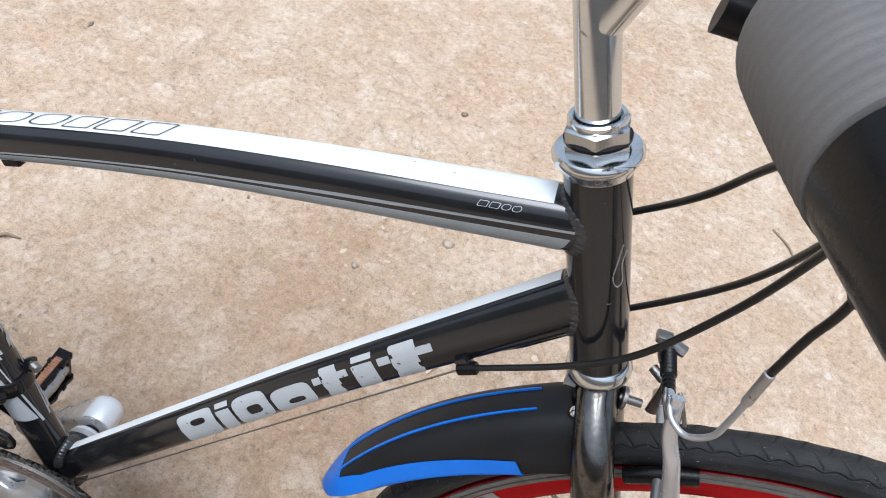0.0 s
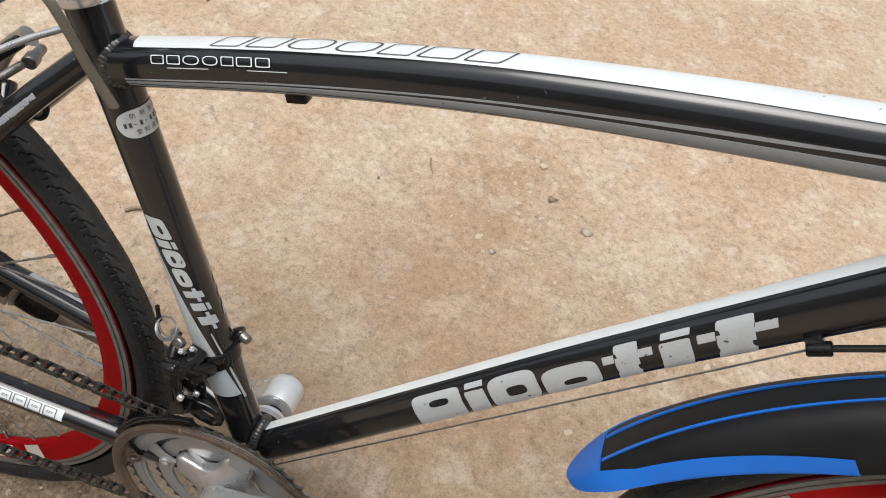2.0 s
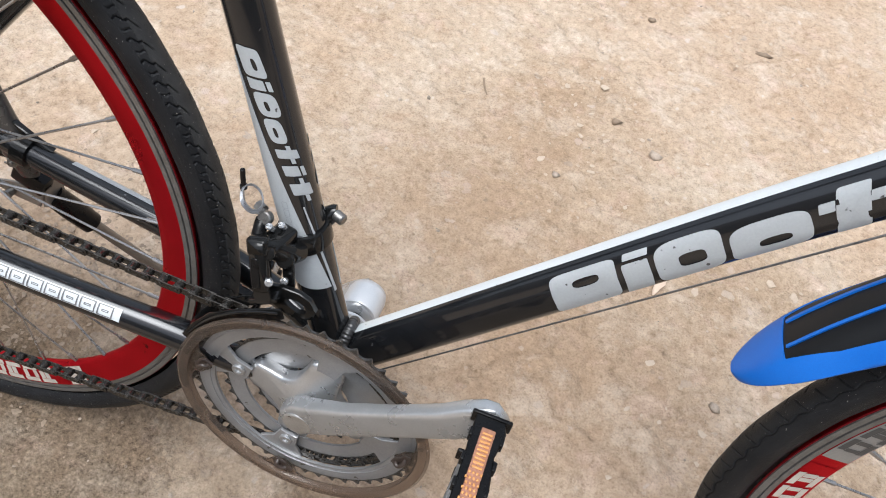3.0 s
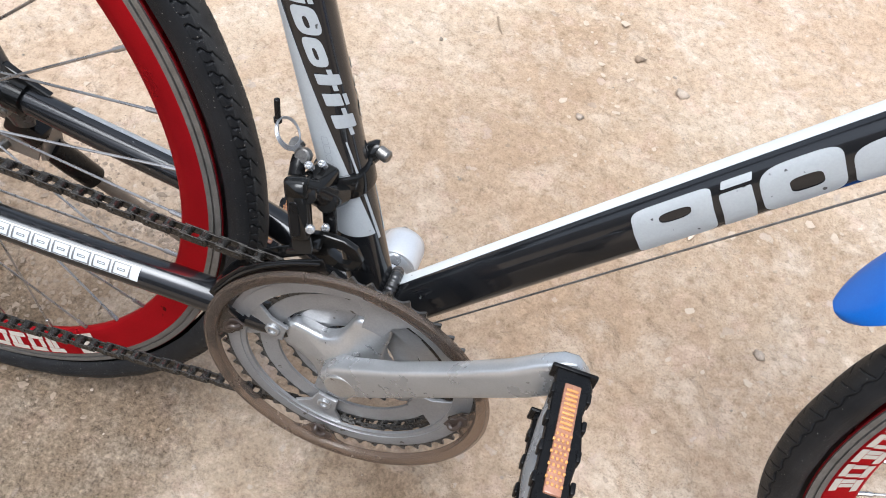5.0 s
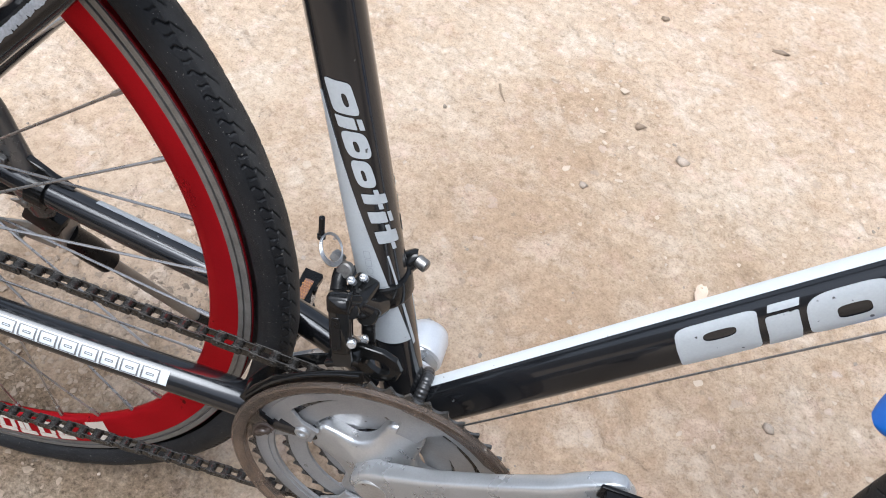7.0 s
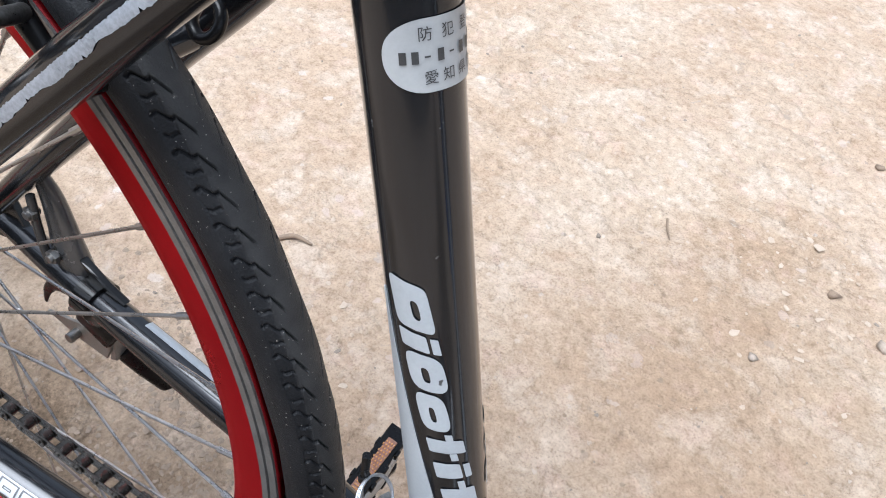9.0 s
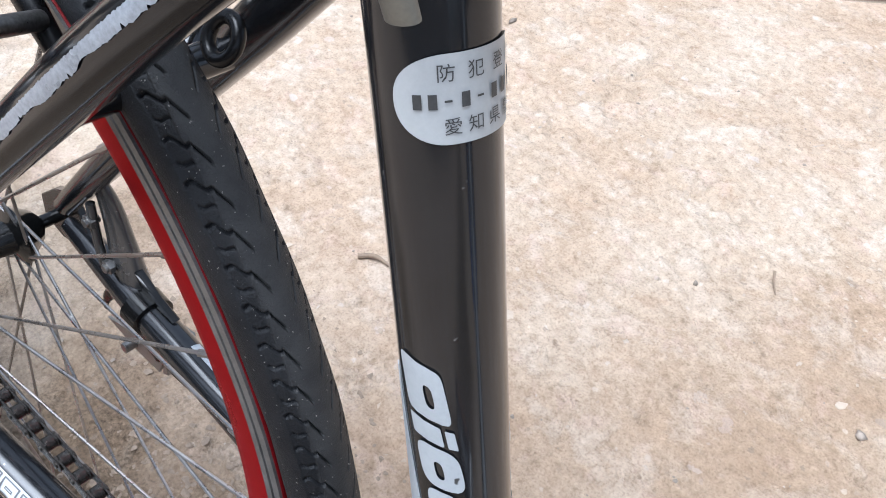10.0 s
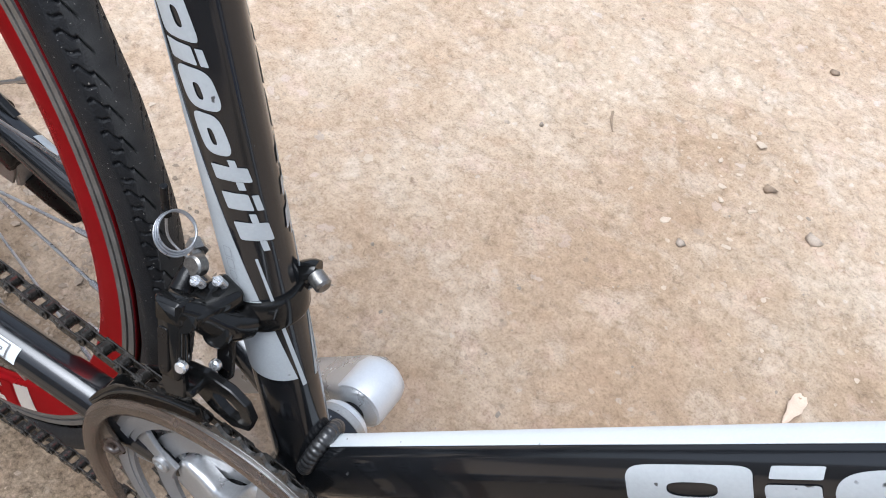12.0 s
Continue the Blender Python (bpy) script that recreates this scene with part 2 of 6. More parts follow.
def ground_material():
    m, nt, b = principled("weathered_concrete")
    at = coords(nt)

    def math_node(op, a, c, d=None):
        n = nt.nodes.new("ShaderNodeMath")
        n.operation = op
        for k, v in enumerate((a, c, d)):
            if isinstance(v, bpy.types.NodeSocket):
                nt.links.new(v, n.inputs[k])
            elif v is not None:
                n.inputs[k].default_value = v
        return n.outputs[0]

    warp = node(nt, "ShaderNodeTexNoise", Scale=9.0, Detail=3.0)
    nt.links.new(at, warp.inputs["Vector"])
    push = nt.nodes.new("ShaderNodeVectorMath")
    push.operation = "MULTIPLY_ADD"
    nt.links.new(warp.outputs["Color"], push.inputs[0])
    push.inputs[1].default_value = (0.05, 0.05, 0.0)
    nt.links.new(at, push.inputs[2])
    bent = push.outputs[0]
    broad, mid, patch, scab, grain, fine = (noise_tex(nt, s, d, r, v) for s, d, r, v in ((1.3, 4, 0.55, at), (4.5, 5, 0.6, bent), (13, 6, 0.64, bent), (34, 5, 0.6, at), (95, 4, 0.62, at), (330, 3, 0.6, at)))
    col = ramp(nt, mid, [(0.30, (0.395, 0.295, 0.205)), (0.45, (0.450, 0.350, 0.255)), (0.58, (0.492, 0.400, 0.305)), (0.74, (0.530, 0.445, 0.355))])
    # broad tan areas
    col = mix(nt, ramp(nt, broad, [(0.38, (0.60,)), (0.60, (0.0,))]), col, (0.440, 0.318, 0.222))
    # skin of pale cement, left in ragged islands, and bare pinkish mortar between
    col = mix(nt, ramp(nt, patch, [(0.52, (0.0,)), (0.58, (0.30,)), (0.70, (0.60,))]), col, (0.585, 0.500, 0.415))
    col = mix(nt, ramp(nt, patch, [(0.34, (0.55,)), (0.44, (0.0,))]), col, (0.385, 0.272, 0.186))
    col = mix(nt, ramp(nt, noise_tex(nt, 21, 4, 0.6, bent), [(0.56, (0.0,)), (0.66, (0.45,))]), col, (0.560, 0.425, 0.345))
    # grain of the sand
    col = mix(nt, 0.85, col, ramp(nt, grain, [(0.30, (0.70, 0.67, 0.63)), (0.42, (0.93, 0.92, 0.91)), (0.52, (1.0, 1.0, 1.0)), (0.70, (1.17, 1.17, 1.17))]), "MULTIPLY")
    col = mix(nt, 0.8, col, ramp(nt, fine, [(0.30, (0.70, 0.67, 0.64)), (0.45, (0.97, 0.97, 0.97)), (0.70, (1.16, 1.16, 1.16))]), "MULTIPLY")

    # crumbly, uneven mortar at the size of a fingertip
    col = mix(nt, 0.6, col, ramp(nt, noise_tex(nt, 58, 6, 0.74, at), [(0.32, (0.68, 0.64, 0.59)), (0.44, (0.94, 0.93, 0.92)), (0.54, (1.02, 1.02, 1.02)), (0.68, (1.20, 1.20, 1.20))]), "MULTIPLY")

    def stones(scale, size, ragged, lo, hi, colours, strength):
        """Single stones worn bare, of uneven outline, picked from the cells of a Voronoi texture."""
        nonlocal col
        vor = node(nt, "ShaderNodeTexVoronoi", Scale=scale, Randomness=1.0)
        nt.links.new(bent, vor.inputs["Vector"])
        sep = nt.nodes.new("ShaderNodeSeparateColor")
        nt.links.new(vor.outputs["Color"], sep.inputs[0])
        reach = math_node("MULTIPLY_ADD", ragged, 0.7, vor.outputs["Distance"])
        inside = ramp(nt, reach, [(size, (strength,)), (size + 0.06, (0.0,))])
        chosen = ramp(nt, sep.outputs[0], [(lo, (0.0,)), (hi, (1.0,))])
        col = mix(nt, math_node("MULTIPLY", inside, chosen), col, ramp(nt, sep.outputs[1], colours))

    stones(30.0, 0.52, grain, 0.80, 0.84, [(0.0, (0.62, 0.56, 0.50)), (0.45, (0.56, 0.44, 0.37)), (0.65, (0.60, 0.52, 0.45)), (0.85, (0.36, 0.28, 0.21)), (1.0, (0.40, 0.35, 0.31))], 0.6)
    stones(85.0, 0.58, fine, 0.86, 0.90, [(0.0, (0.64, 0.58, 0.51)), (0.55, (0.58, 0.48, 0.40)), (0.72, (0.28, 0.225, 0.175)), (1.0, (0.24, 0.20, 0.165))], 0.45)
    # a greyer, grainy band beside the bicycle, with the near ground's shade painted in
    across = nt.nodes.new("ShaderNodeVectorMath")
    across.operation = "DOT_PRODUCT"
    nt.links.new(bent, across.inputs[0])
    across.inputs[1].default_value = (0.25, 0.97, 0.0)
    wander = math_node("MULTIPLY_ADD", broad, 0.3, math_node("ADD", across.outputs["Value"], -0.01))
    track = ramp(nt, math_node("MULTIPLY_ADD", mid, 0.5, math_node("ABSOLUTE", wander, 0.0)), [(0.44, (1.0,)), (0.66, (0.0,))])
    shaded_grit = mix(nt, 1.0, mix(nt, 1.0, col, (0.365, 0.350, 0.325), "MULTIPLY"), ramp(nt, noise_tex(nt, 210, 4, 0.7, at), [(0.34, (0.50, 0.48, 0.45)), (0.48, (0.96, 0.96, 0.96)), (0.60, (1.22, 1.22, 1.22)), (0.72, (1.75, 1.75, 1.75))]), "MULTIPLY")
    col = mix(nt, track, col, shaded_grit)
    # a browner area along the bicycle, with its contact shade painted in
    from_shade = nt.nodes.new("ShaderNodeVectorMath")
    from_shade.operation = "DISTANCE"
    nt.links.new(bent, from_shade.inputs[0])
    from_shade.inputs[1].default_value = (0.60, 0.42, 0.0)
    worn = ramp(nt, math_node("MULTIPLY_ADD", mid, 0.5, from_shade.outputs["Value"]), [(0.40, (1.0,)), (0.74, (0.0,))])
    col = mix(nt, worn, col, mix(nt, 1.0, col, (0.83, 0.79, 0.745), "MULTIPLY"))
    # brown in the hollows, which paints in the shade of the pits
    pits = ramp(nt, math_node("MULTIPLY_ADD", grain, 0.25, scab), [(0.395, (0.55,)), (0.440, (0.0,))])
    col = mix(nt, pits, col, (0.225, 0.160, 0.112))
    col = mix(nt, 1.0, col, (0.770, 0.770, 0.768), "MULTIPLY")
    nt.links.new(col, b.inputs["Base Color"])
    b.inputs["Roughness"].default_value = 0.9
    b.inputs["Specular IOR Level"].default_value = 0.2
    high = math_node("MULTIPLY_ADD", fine, 0.22, math_node("MULTIPLY_ADD", grain, 0.55, ramp(nt, patch, [(0.50, (0.0,)), (0.58, (0.45,))])))
    high = math_node("MULTIPLY_ADD", ramp(nt, scab, [(0.29, (1.0,)), (0.43, (0.0,))]), -0.7, high)
    bn = node(nt, "ShaderNodeBump", Strength=0.72, Distance=0.005)
    nt.links.new(high, bn.inputs["Height"])
    nt.links.new(bn.outputs[0], b.inputs["Normal"])
    return m


CONCRETE = ground_material()
STONE = surface("loose_stone", (0.24, 0.195, 0.155), (0.42, 0.345, 0.275), (0.7, 0.9), 0, 35, 0.3, 500)
LEAF = surface("dry_leaf", (0.46, 0.35, 0.265), (0.56, 0.44, 0.345), (0.6, 0.8), 0, 60, 0.3, 500)
TWIG = surface("dry_twig", (0.14, 0.10, 0.07), (0.26, 0.19, 0.13), (0.7, 0.9), 0, 60, 0.3, 500)

# ---- mesh helpers ----
def V(*a):
    return np.array(a, float)


def unit(v):
    return np.asarray(v, float) / np.linalg.norm(v)


def mesh_of(name, verts, faces, material, angle=38):
    me = bpy.data.meshes.new(name)
    me.from_pydata([tuple(map(float, v)) for v in verts], [], [tuple(map(int, f)) for f in faces])
    bm = bmesh.new()
    bm.from_mesh(me)
    bmesh.ops.recalc_face_normals(bm, faces=bm.faces)
    bm.to_mesh(me)
    bm.free()
    me.polygons.foreach_set("use_smooth", [True] * len(me.polygons))
    me.set_sharp_from_angle(angle=radians(angle))
    me.materials.append(material)
    return me


def part(name, shape, material, parent=None, label="", angle=38):
    """Links a shape, a pair of vertices and faces, as one mesh object under a thing or a part."""
    ob = new(name, mesh_of(name, shape[0], shape[1], material, angle))
    if parent:
        ob.parent = parent
    return tagged(ob, label)


def join(*shapes):
    verts, faces = [], []
    for v, f in shapes:
        k = len(verts)
        verts.extend(v)
        faces.extend([tuple(i + k for i in q) for q in f])
    return verts, faces


def moved(shape, fn):
    return [fn(np.asarray(v, float)) for v in shape[0]], shape[1]


def smooth_line(points, n=40):
    """Catmull-Rom through the points, evenly sampled."""
    p = np.array(points, float)
    if len(p) == 2:
        return p[0] + (p[1] - p[0]) * np.linspace(0, 1, n)[:, None]
    q = np.vstack([2 * p[0] - p[1], p, 2 * p[-1] - p[-2]])
    out = []
    for i in range(len(p) - 1):
        a, b, c, d = q[i:i + 4]
        for t in np.linspace(0, 1, 24, endpoint=False):
            out.append(0.5 * (2 * b + (c - a) * t + (2 * a - 5 * b + 4 * c - d) * t * t + (3 * b - a - 3 * c + d) * t ** 3))
    out = np.array(out + [p[-1]])
    s = np.r_[0, np.cumsum(np.linalg.norm(np.diff(out, axis=0), axis=1))]
    return np.stack([np.interp(np.linspace(0, s[-1], n), s, out[:, k]) for k in range(3)], 1)


def rings_to_shape(rings, closed=False, caps=True):
    m, k = len(rings), len(rings[0])
    verts = [v for r in rings for v in r]
    faces = []
    for i in range(m if closed else m - 1):
        for j in range(k):
            a, b = i * k, ((i + 1) % m) * k
            faces.append((a + j, a + (j + 1) % k, b + (j + 1) % k, b + j))
    if caps and not closed:
        faces.append(tuple(range(k)))
        faces.append(tuple((m - 1) * k + j for j in reversed(range(k))))
    return verts, faces


def sweep(points, radius, n=28, k=14, closed=False, flat=1.0, up=None):
    """A round rod along a line; radius may be a list from end to end; flat squeezes it along its side."""
    line = smooth_line(points, n) if not closed else np.array(points, float)
    n = len(line)
    rad = np.interp(np.linspace(0, 1, n), np.linspace(0, 1, len(radius)), radius) if hasattr(radius, "__len__") else np.full(n, radius)
    tan = np.roll(line, -1, 0) - np.roll(line, 1, 0) if closed else np.gradient(line, axis=0)
    tan /= np.linalg.norm(tan, axis=1)[:, None]
    side = unit(np.cross(tan[0], up if up is not None else ((0, 1, 0) if abs(tan[0][1]) < 0.9 else (0, 0, 1))))
    rings = []
    for c, t, r in zip(line, tan, rad):
        side = unit(side - t * (side @ t))
        w = np.cross(t, side)
        rings.append([c + r * (math.cos(a) * side + flat * math.sin(a) * w) for a in np.linspace(0, 2 * math.pi, k, endpoint=False)])
    return rings_to_shape(rings, closed)


def lathe(profile, origin, axis, k=48, close=False):
    """Turns a profile of (radius, height) round an axis."""
    axis = unit(axis)
    x = unit(np.cross(axis, (0.31, 0.83, 0.46)))
    y = np.cross(axis, x)
    o = np.asarray(origin, float)
    rings = [[o + axis * h + max(r, 1e-5) * (math.cos(a) * x + math.sin(a) * y) for a in np.linspace(0, 2 * math.pi, k, endpoint=False)] for r, h in profile]
    return rings_to_shape(rings, closed=close, caps=not close)


def rod(a, b, r, k=20, bevel=0.0):
    a, b = np.asarray(a, float), np.asarray(b, float)
    h = np.linalg.norm(b - a)
    e = bevel or min(r, h) * 0.12
    return lathe([(r - e, 0), (r, e), (r, h - e), (r - e, h)], a, b - a, k)


def hexagon(a, b, r):
    return rod(a, b, r, 6, r * 0.06)


def prism(outline, y0, y1, bevel=0.0008, axes=((1, 0, 0), (0, 0, 1), (0, 1, 0)), origin=(0, 0, 0)):
    """A flat outline in two axes, given thickness along the third, with small chamfers."""
    u, w, d = (np.array(a, float) for a in axes)
    o = np.array(origin, float)
    p = np.array(outline, float)
    nxt, prv = np.roll(p, -1, 0), np.roll(p, 1, 0)
    nor = np.stack([(nxt - prv)[:, 1], -(nxt - prv)[:, 0]], 1)
    nor /= np.maximum(np.linalg.norm(nor, axis=1), 1e-9)[:, None]
    area = 0.5 * np.sum(p[:, 0] * nxt[:, 1] - nxt[:, 0] * p[:, 1])
    inner = p - nor * bevel * (1 if area > 0 else -1)
    s = 1 if y1 > y0 else -1
    rings = [[o + u * a + w * b + d * y for a, b in loop] for loop, y in ((inner, y0), (p, y0 + s * bevel), (p, y1 - s * bevel), (inner, y1))]
    return rings_to_shape(rings)


def ring_plate(outer, inner, y0, y1, centre):
    """A flat ring between two loops of the same count round an axle along y."""
    cx, cz = centre
    rings = [[V(cx + r * math.cos(a), y, cz + r * math.sin(a)) for r, a in loop] for loop, y in ((outer, y0), (outer, y1), (inner, y1), (inner, y0))]
    return rings_to_shape(rings, closed=True)


def box(c, size, rot=None, bevel=0.001):
    bm = bmesh.new()
    bmesh.ops.create_cube(bm, size=1.0)
    for v in bm.verts:
        v.co = Vector((v.co.x * size[0], v.co.y * size[1], v.co.z * size[2]))
    bmesh.ops.bevel(bm, geom=list(bm.edges), offset=bevel, segments=2, affect="EDGES", profile=0.5)
    r = rot.to_3x3() if rot else Matrix.Identity(3)
    shape = [np.array(r @ v.co) + np.asarray(c, float) for v in bm.verts], [tuple(v.index for v in f.verts) for f in bm.faces]
    bm.free()
    return shape


class Tube:
    """A frame tube along a line in the bicycle's plane. Angle 0 faces the drive side, 90 degrees faces up or forward."""

    def __init__(self, points, a, b, power=2.0, n=90, side=(0, 1, 0)):
        self.line = smooth_line(points, n)
        self.s = np.r_[0, np.cumsum(np.linalg.norm(np.diff(self.line, axis=0), axis=1))]
        self.a, self.b, self.power = (np.array(q if hasattr(q, "__len__") else [q, q], float) for q in (a, b, power))
        self.side = V(*side)

    def at(self, s, angle, off=0.0):
        f = s / self.s[-1]
        c = np.array([np.interp(s, self.s, self.line[:, k]) for k in range(3)])
        e = 0.004
        c1, c0 = (np.array([np.interp(np.clip(s + d, 0, self.s[-1]), self.s, self.line[:, k]) for k in range(3)]) for d in (e, -e))
        t = unit(c1 - c0)
        side = unit(self.side - t * (self.side @ t))
        up = np.cross(t, side)
        up = up if up[2] > 0 or abs(up[2]) < 0.4 and up[0] > 0 else -up
        if abs(t[2]) > 0.9:
            up = unit(V(1, 0, 0) - t * t[0])
        a, b, p = (np.interp(f, np.linspace(0, 1, len(q)), q) for q in (self.a, self.b, self.power))
        co, si = math.cos(radians(angle)), math.sin(radians(angle))
        u, w = math.copysign(abs(co) ** (2 / p), co), math.copysign(abs(si) ** (2 / p), si)
        return c - side * u * (a + off) + up * w * (b + off)

    def shape(self, k=40, s0=0.0, s1=None, off=0.0, n=None):
        s1 = self.s[-1] if s1 is None else s1
        n = n or len(self.line)
        return rings_to_shape([[self.at(s, j * 360 / k, off) for j in range(k)] for s in np.linspace(s0, s1, n)])

    def patch(self, corners, off=0.0004, m=8, n=8, thick=0.0003):
        """A thin sheet on the tube between four corners (s, angle), in order round it."""
        q = np.array(corners, float)
        top, low = [], []
        for i in range(m + 1):
            for j in range(n + 1):
                u, v = i / m, j / n
                s, a = (1 - u) * (1 - v) * q[0] + u * (1 - v) * q[1] + u * v * q[2] + (1 - u) * v * q[3]
                top.append(self.at(s, a, off))
                low.append(self.at(s, a, off - thick))
        k = len(top)
        idx = lambda i, j: i * (n + 1) + j
        faces = [(idx(i, j), idx(i + 1, j), idx(i + 1, j + 1), idx(i, j + 1)) for i in range(m) for j in range(n)]
        edge = [idx(i, 0) for i in range(m)] + [idx(m, j) for j in range(n)] + [idx(i, n) for i in range(m, 0, -1)] + [idx(0, j) for j in range(n, 0, -1)]
        faces += [(a, b, b + k, a + k) for a, b in zip(edge, edge[1:] + edge[:1])]
        return top + low, faces

    def near(self, x, z):
        q = np.linspace(0, self.s[-1], 4000)
        lx, lz = np.interp(q, self.s, self.line[:, 0]), np.interp(q, self.s, self.line[:, 2])
        return float(q[np.argmin((lx - x) ** 2 + (lz - z) ** 2)])


# ---- the ground: one weathered concrete sheet ----
def value_noise(x, y, seed):
    rng = np.random.RandomState(seed)
    g = rng.rand(256, 256)
    xi, yi = np.floor(x).astype(int), np.floor(y).astype(int)
    fx, fy = x - xi, y - yi
    fx, fy = fx * fx * (3 - 2 * fx), fy * fy * (3 - 2 * fy)
    at = lambda i, j: g[i % 256, j % 256]
    return (at(xi, yi) * (1 - fx) + at(xi + 1, yi) * fx) * (1 - fy) + (at(xi, yi + 1) * (1 - fx) + at(xi + 1, yi + 1) * fx) * fy


WORN_SPOTS = [(0.63, 0.68), (0.58, 0.85), (0.95, 0.43), (0.90, 0.36), (0.61, 0.80), (0.54, 0.92), (0.75, 0.57), (0.05, 0.40), (0.72, 0.80), (0.85, 0.25), (0.82, 1.05)]


def ground_height(x, y):
    h = 0.006 * (value_noise(x * 3, y * 3, 1) - 0.5) + 0.004 * (value_noise(x * 14, y * 14, 2) - 0.5) + 0.0025 * (value_noise(x * 45, y * 45, 3) - 0.5) + 0.0018 * (value_noise(x * 120, y * 120, 4) - 0.5)
    # scabs where the skin has broken out, in worn areas only
    rough = np.clip((value_noise(x * 4 + 7, y * 4, 5) - 0.48) / 0.2, 0, 1)
    for cx, cy in WORN_SPOTS:
        rough = np.maximum(rough, np.exp(-((x - cx) ** 2 + (y - cy) ** 2) / 0.0072))
    hole = value_noise(x * 38, y * 38, 6) * 0.7 + value_noise(x * 90, y * 90, 7) * 0.3
    h = h - 0.0050 * rough * np.clip((0.38 - hole) / 0.08, 0, 1) + 0.0026 * rough * np.clip((hole - 0.60) / 0.06, 0, 1)
    return h * np.exp(-((x - 0.4) ** 2 + (y - 0.9) ** 2) / 30.0) - 0.003


def build_ground():
    u = np.linspace(-1, 1, 600)
    axis = np.sign(u) * (1.25 * np.abs(u) + 2.2 * np.abs(u) ** 5 + 600 * np.abs(u) ** 40)
    x, y = np.meshgrid(axis + 0.4, axis + 0.85, indexing="ij")
    z = ground_height(x, y)
    n = len(u)
    verts = np.stack([x, y, z], -1).reshape(-1, 3)
    i, j = np.meshgrid(np.arange(n - 1), np.arange(n - 1), indexing="ij")
    a = (i * n + j).ravel()
    faces = np.stack([a, a + n, a + n + 1, a + 1], 1)
    me = bpy.data.meshes.new("ground")
    me.from_pydata(verts.tolist(), [], faces.tolist())
    me.polygons.foreach_set("use_smooth", [True] * len(me.polygons))
    me.materials.append(CONCRETE)
    tagged(new("ground", me), "weathered tan concrete ground with pits, stains, painted-in shade and pale stones", "ground", kind="structure")


build_ground()


# ---- a plain wall added out of view behind the viewer to block low sky ----
def build_unseen_wall():
    wall = surface("pale_render", (0.26, 0.25, 0.235), (0.34, 0.33, 0.31), (0.8, 0.95), 0, 2.0, 0.4, 60)
    tagged(part("unseen_wall", box((0.4, -4.00, 1.10), (18.0, 0.16, 2.22), None, 0.01), wall), "plain grey wall, out of view, added to block low sky", "wall", kind="structure")


build_unseen_wall()

# ---- the bicycle, built upright in its own plane and then leant on its stand ----
LEAN, WB, WHEEL = 9.311, 1.0766, 0.339
bike = tagged(new("bicycle"), "charcoal grey city bicycle with red deep-section rims, leaning on its kickstand", "bicycle")
bike.rotation_euler = (radians(-LEAN), 0, 0)
BB = V(0.426, 0, 0.276)
REAR, FRONT = V(0, 0, WHEEL), V(WB, 0, WHEEL)

# frame tubes
seat_axis = lambda z: V(0.3346 - (z - 0.616) * 0.288, 0, z)
head_axis = lambda z: V(0.8225 - (z - 0.816) * 0.345, 0, z)
seat_tube = Tube([seat_axis(0.268) + V(0.0015, 0, 0), seat_axis(0.5) + V(0.0006, 0, 0), seat_axis(0.716)], [0.0166, 0.0164, 0.0155, 0.0153], [0.0166, 0.0164, 0.0155, 0.0153])
head_tube = Tube([head_axis(0.692), head_axis(0.76), head_axis(0.83)], 0.0186, 0.0186, n=40)
top_tube = Tube([(0.325, 0, 0.6705), (0.3553, 0, 0.6806), (0.45, 0, 0.7115), (0.56, 0, 0.7420), (0.66, 0, 0.7635), (0.75, 0, 0.7800), (0.832, 0, 0.7950)], [0.0145, 0.0150, 0.0165, 0.0172], [0.0148, 0.0155, 0.0170, 0.0180], 2.6)
down_tube = Tube([(0.4338, 0, 0.2920), (0.5760, 0, 0.4529), (0.6966, 0, 0.5880), (0.8450, 0, 0.7430)], [0.0140, 0.0130, 0.0130, 0.0140], [0.0174, 0.0177, 0.0175, 0.0205], 2.7)

st = part("seat_tube", seat_tube.shape(48), PAINT, bike)
ht = part("head_tube", head_tube.shape(48), PAINT, bike)
tt = part("top_tube", top_tube.shape(56), PAINT, bike, "arched charcoal top tube with white decals")
dt = part("down_tube", down_tube.shape(56), PAINT, bike, "charcoal down tube with a white stripe along its top")
bb = part("bottom_bracket_shell", join(rod(BB + V(0, -0.034, 0), BB + V(0, 0.034, 0), 0.0205, 40, 0.001)), PAINT, bike)


def junction(tube, point, axis, radius, ang, start):
    """Where a tube's surface line at an angle meets a round tube round an axis, going inwards from the arc length start."""
    step = 0.0006 if start < tube.s[-1] * 0.5 else -0.0006
    s = tube.s[-1] if step < 0 else 0.0
    while True:
        p = tube.at(s, ang)
        d = p - point
        d = d - axis * (d @ axis)
        if np.linalg.norm(d) >= radius or abs(s - start) < 0.001:
            return s, p, unit(d)
        s += step


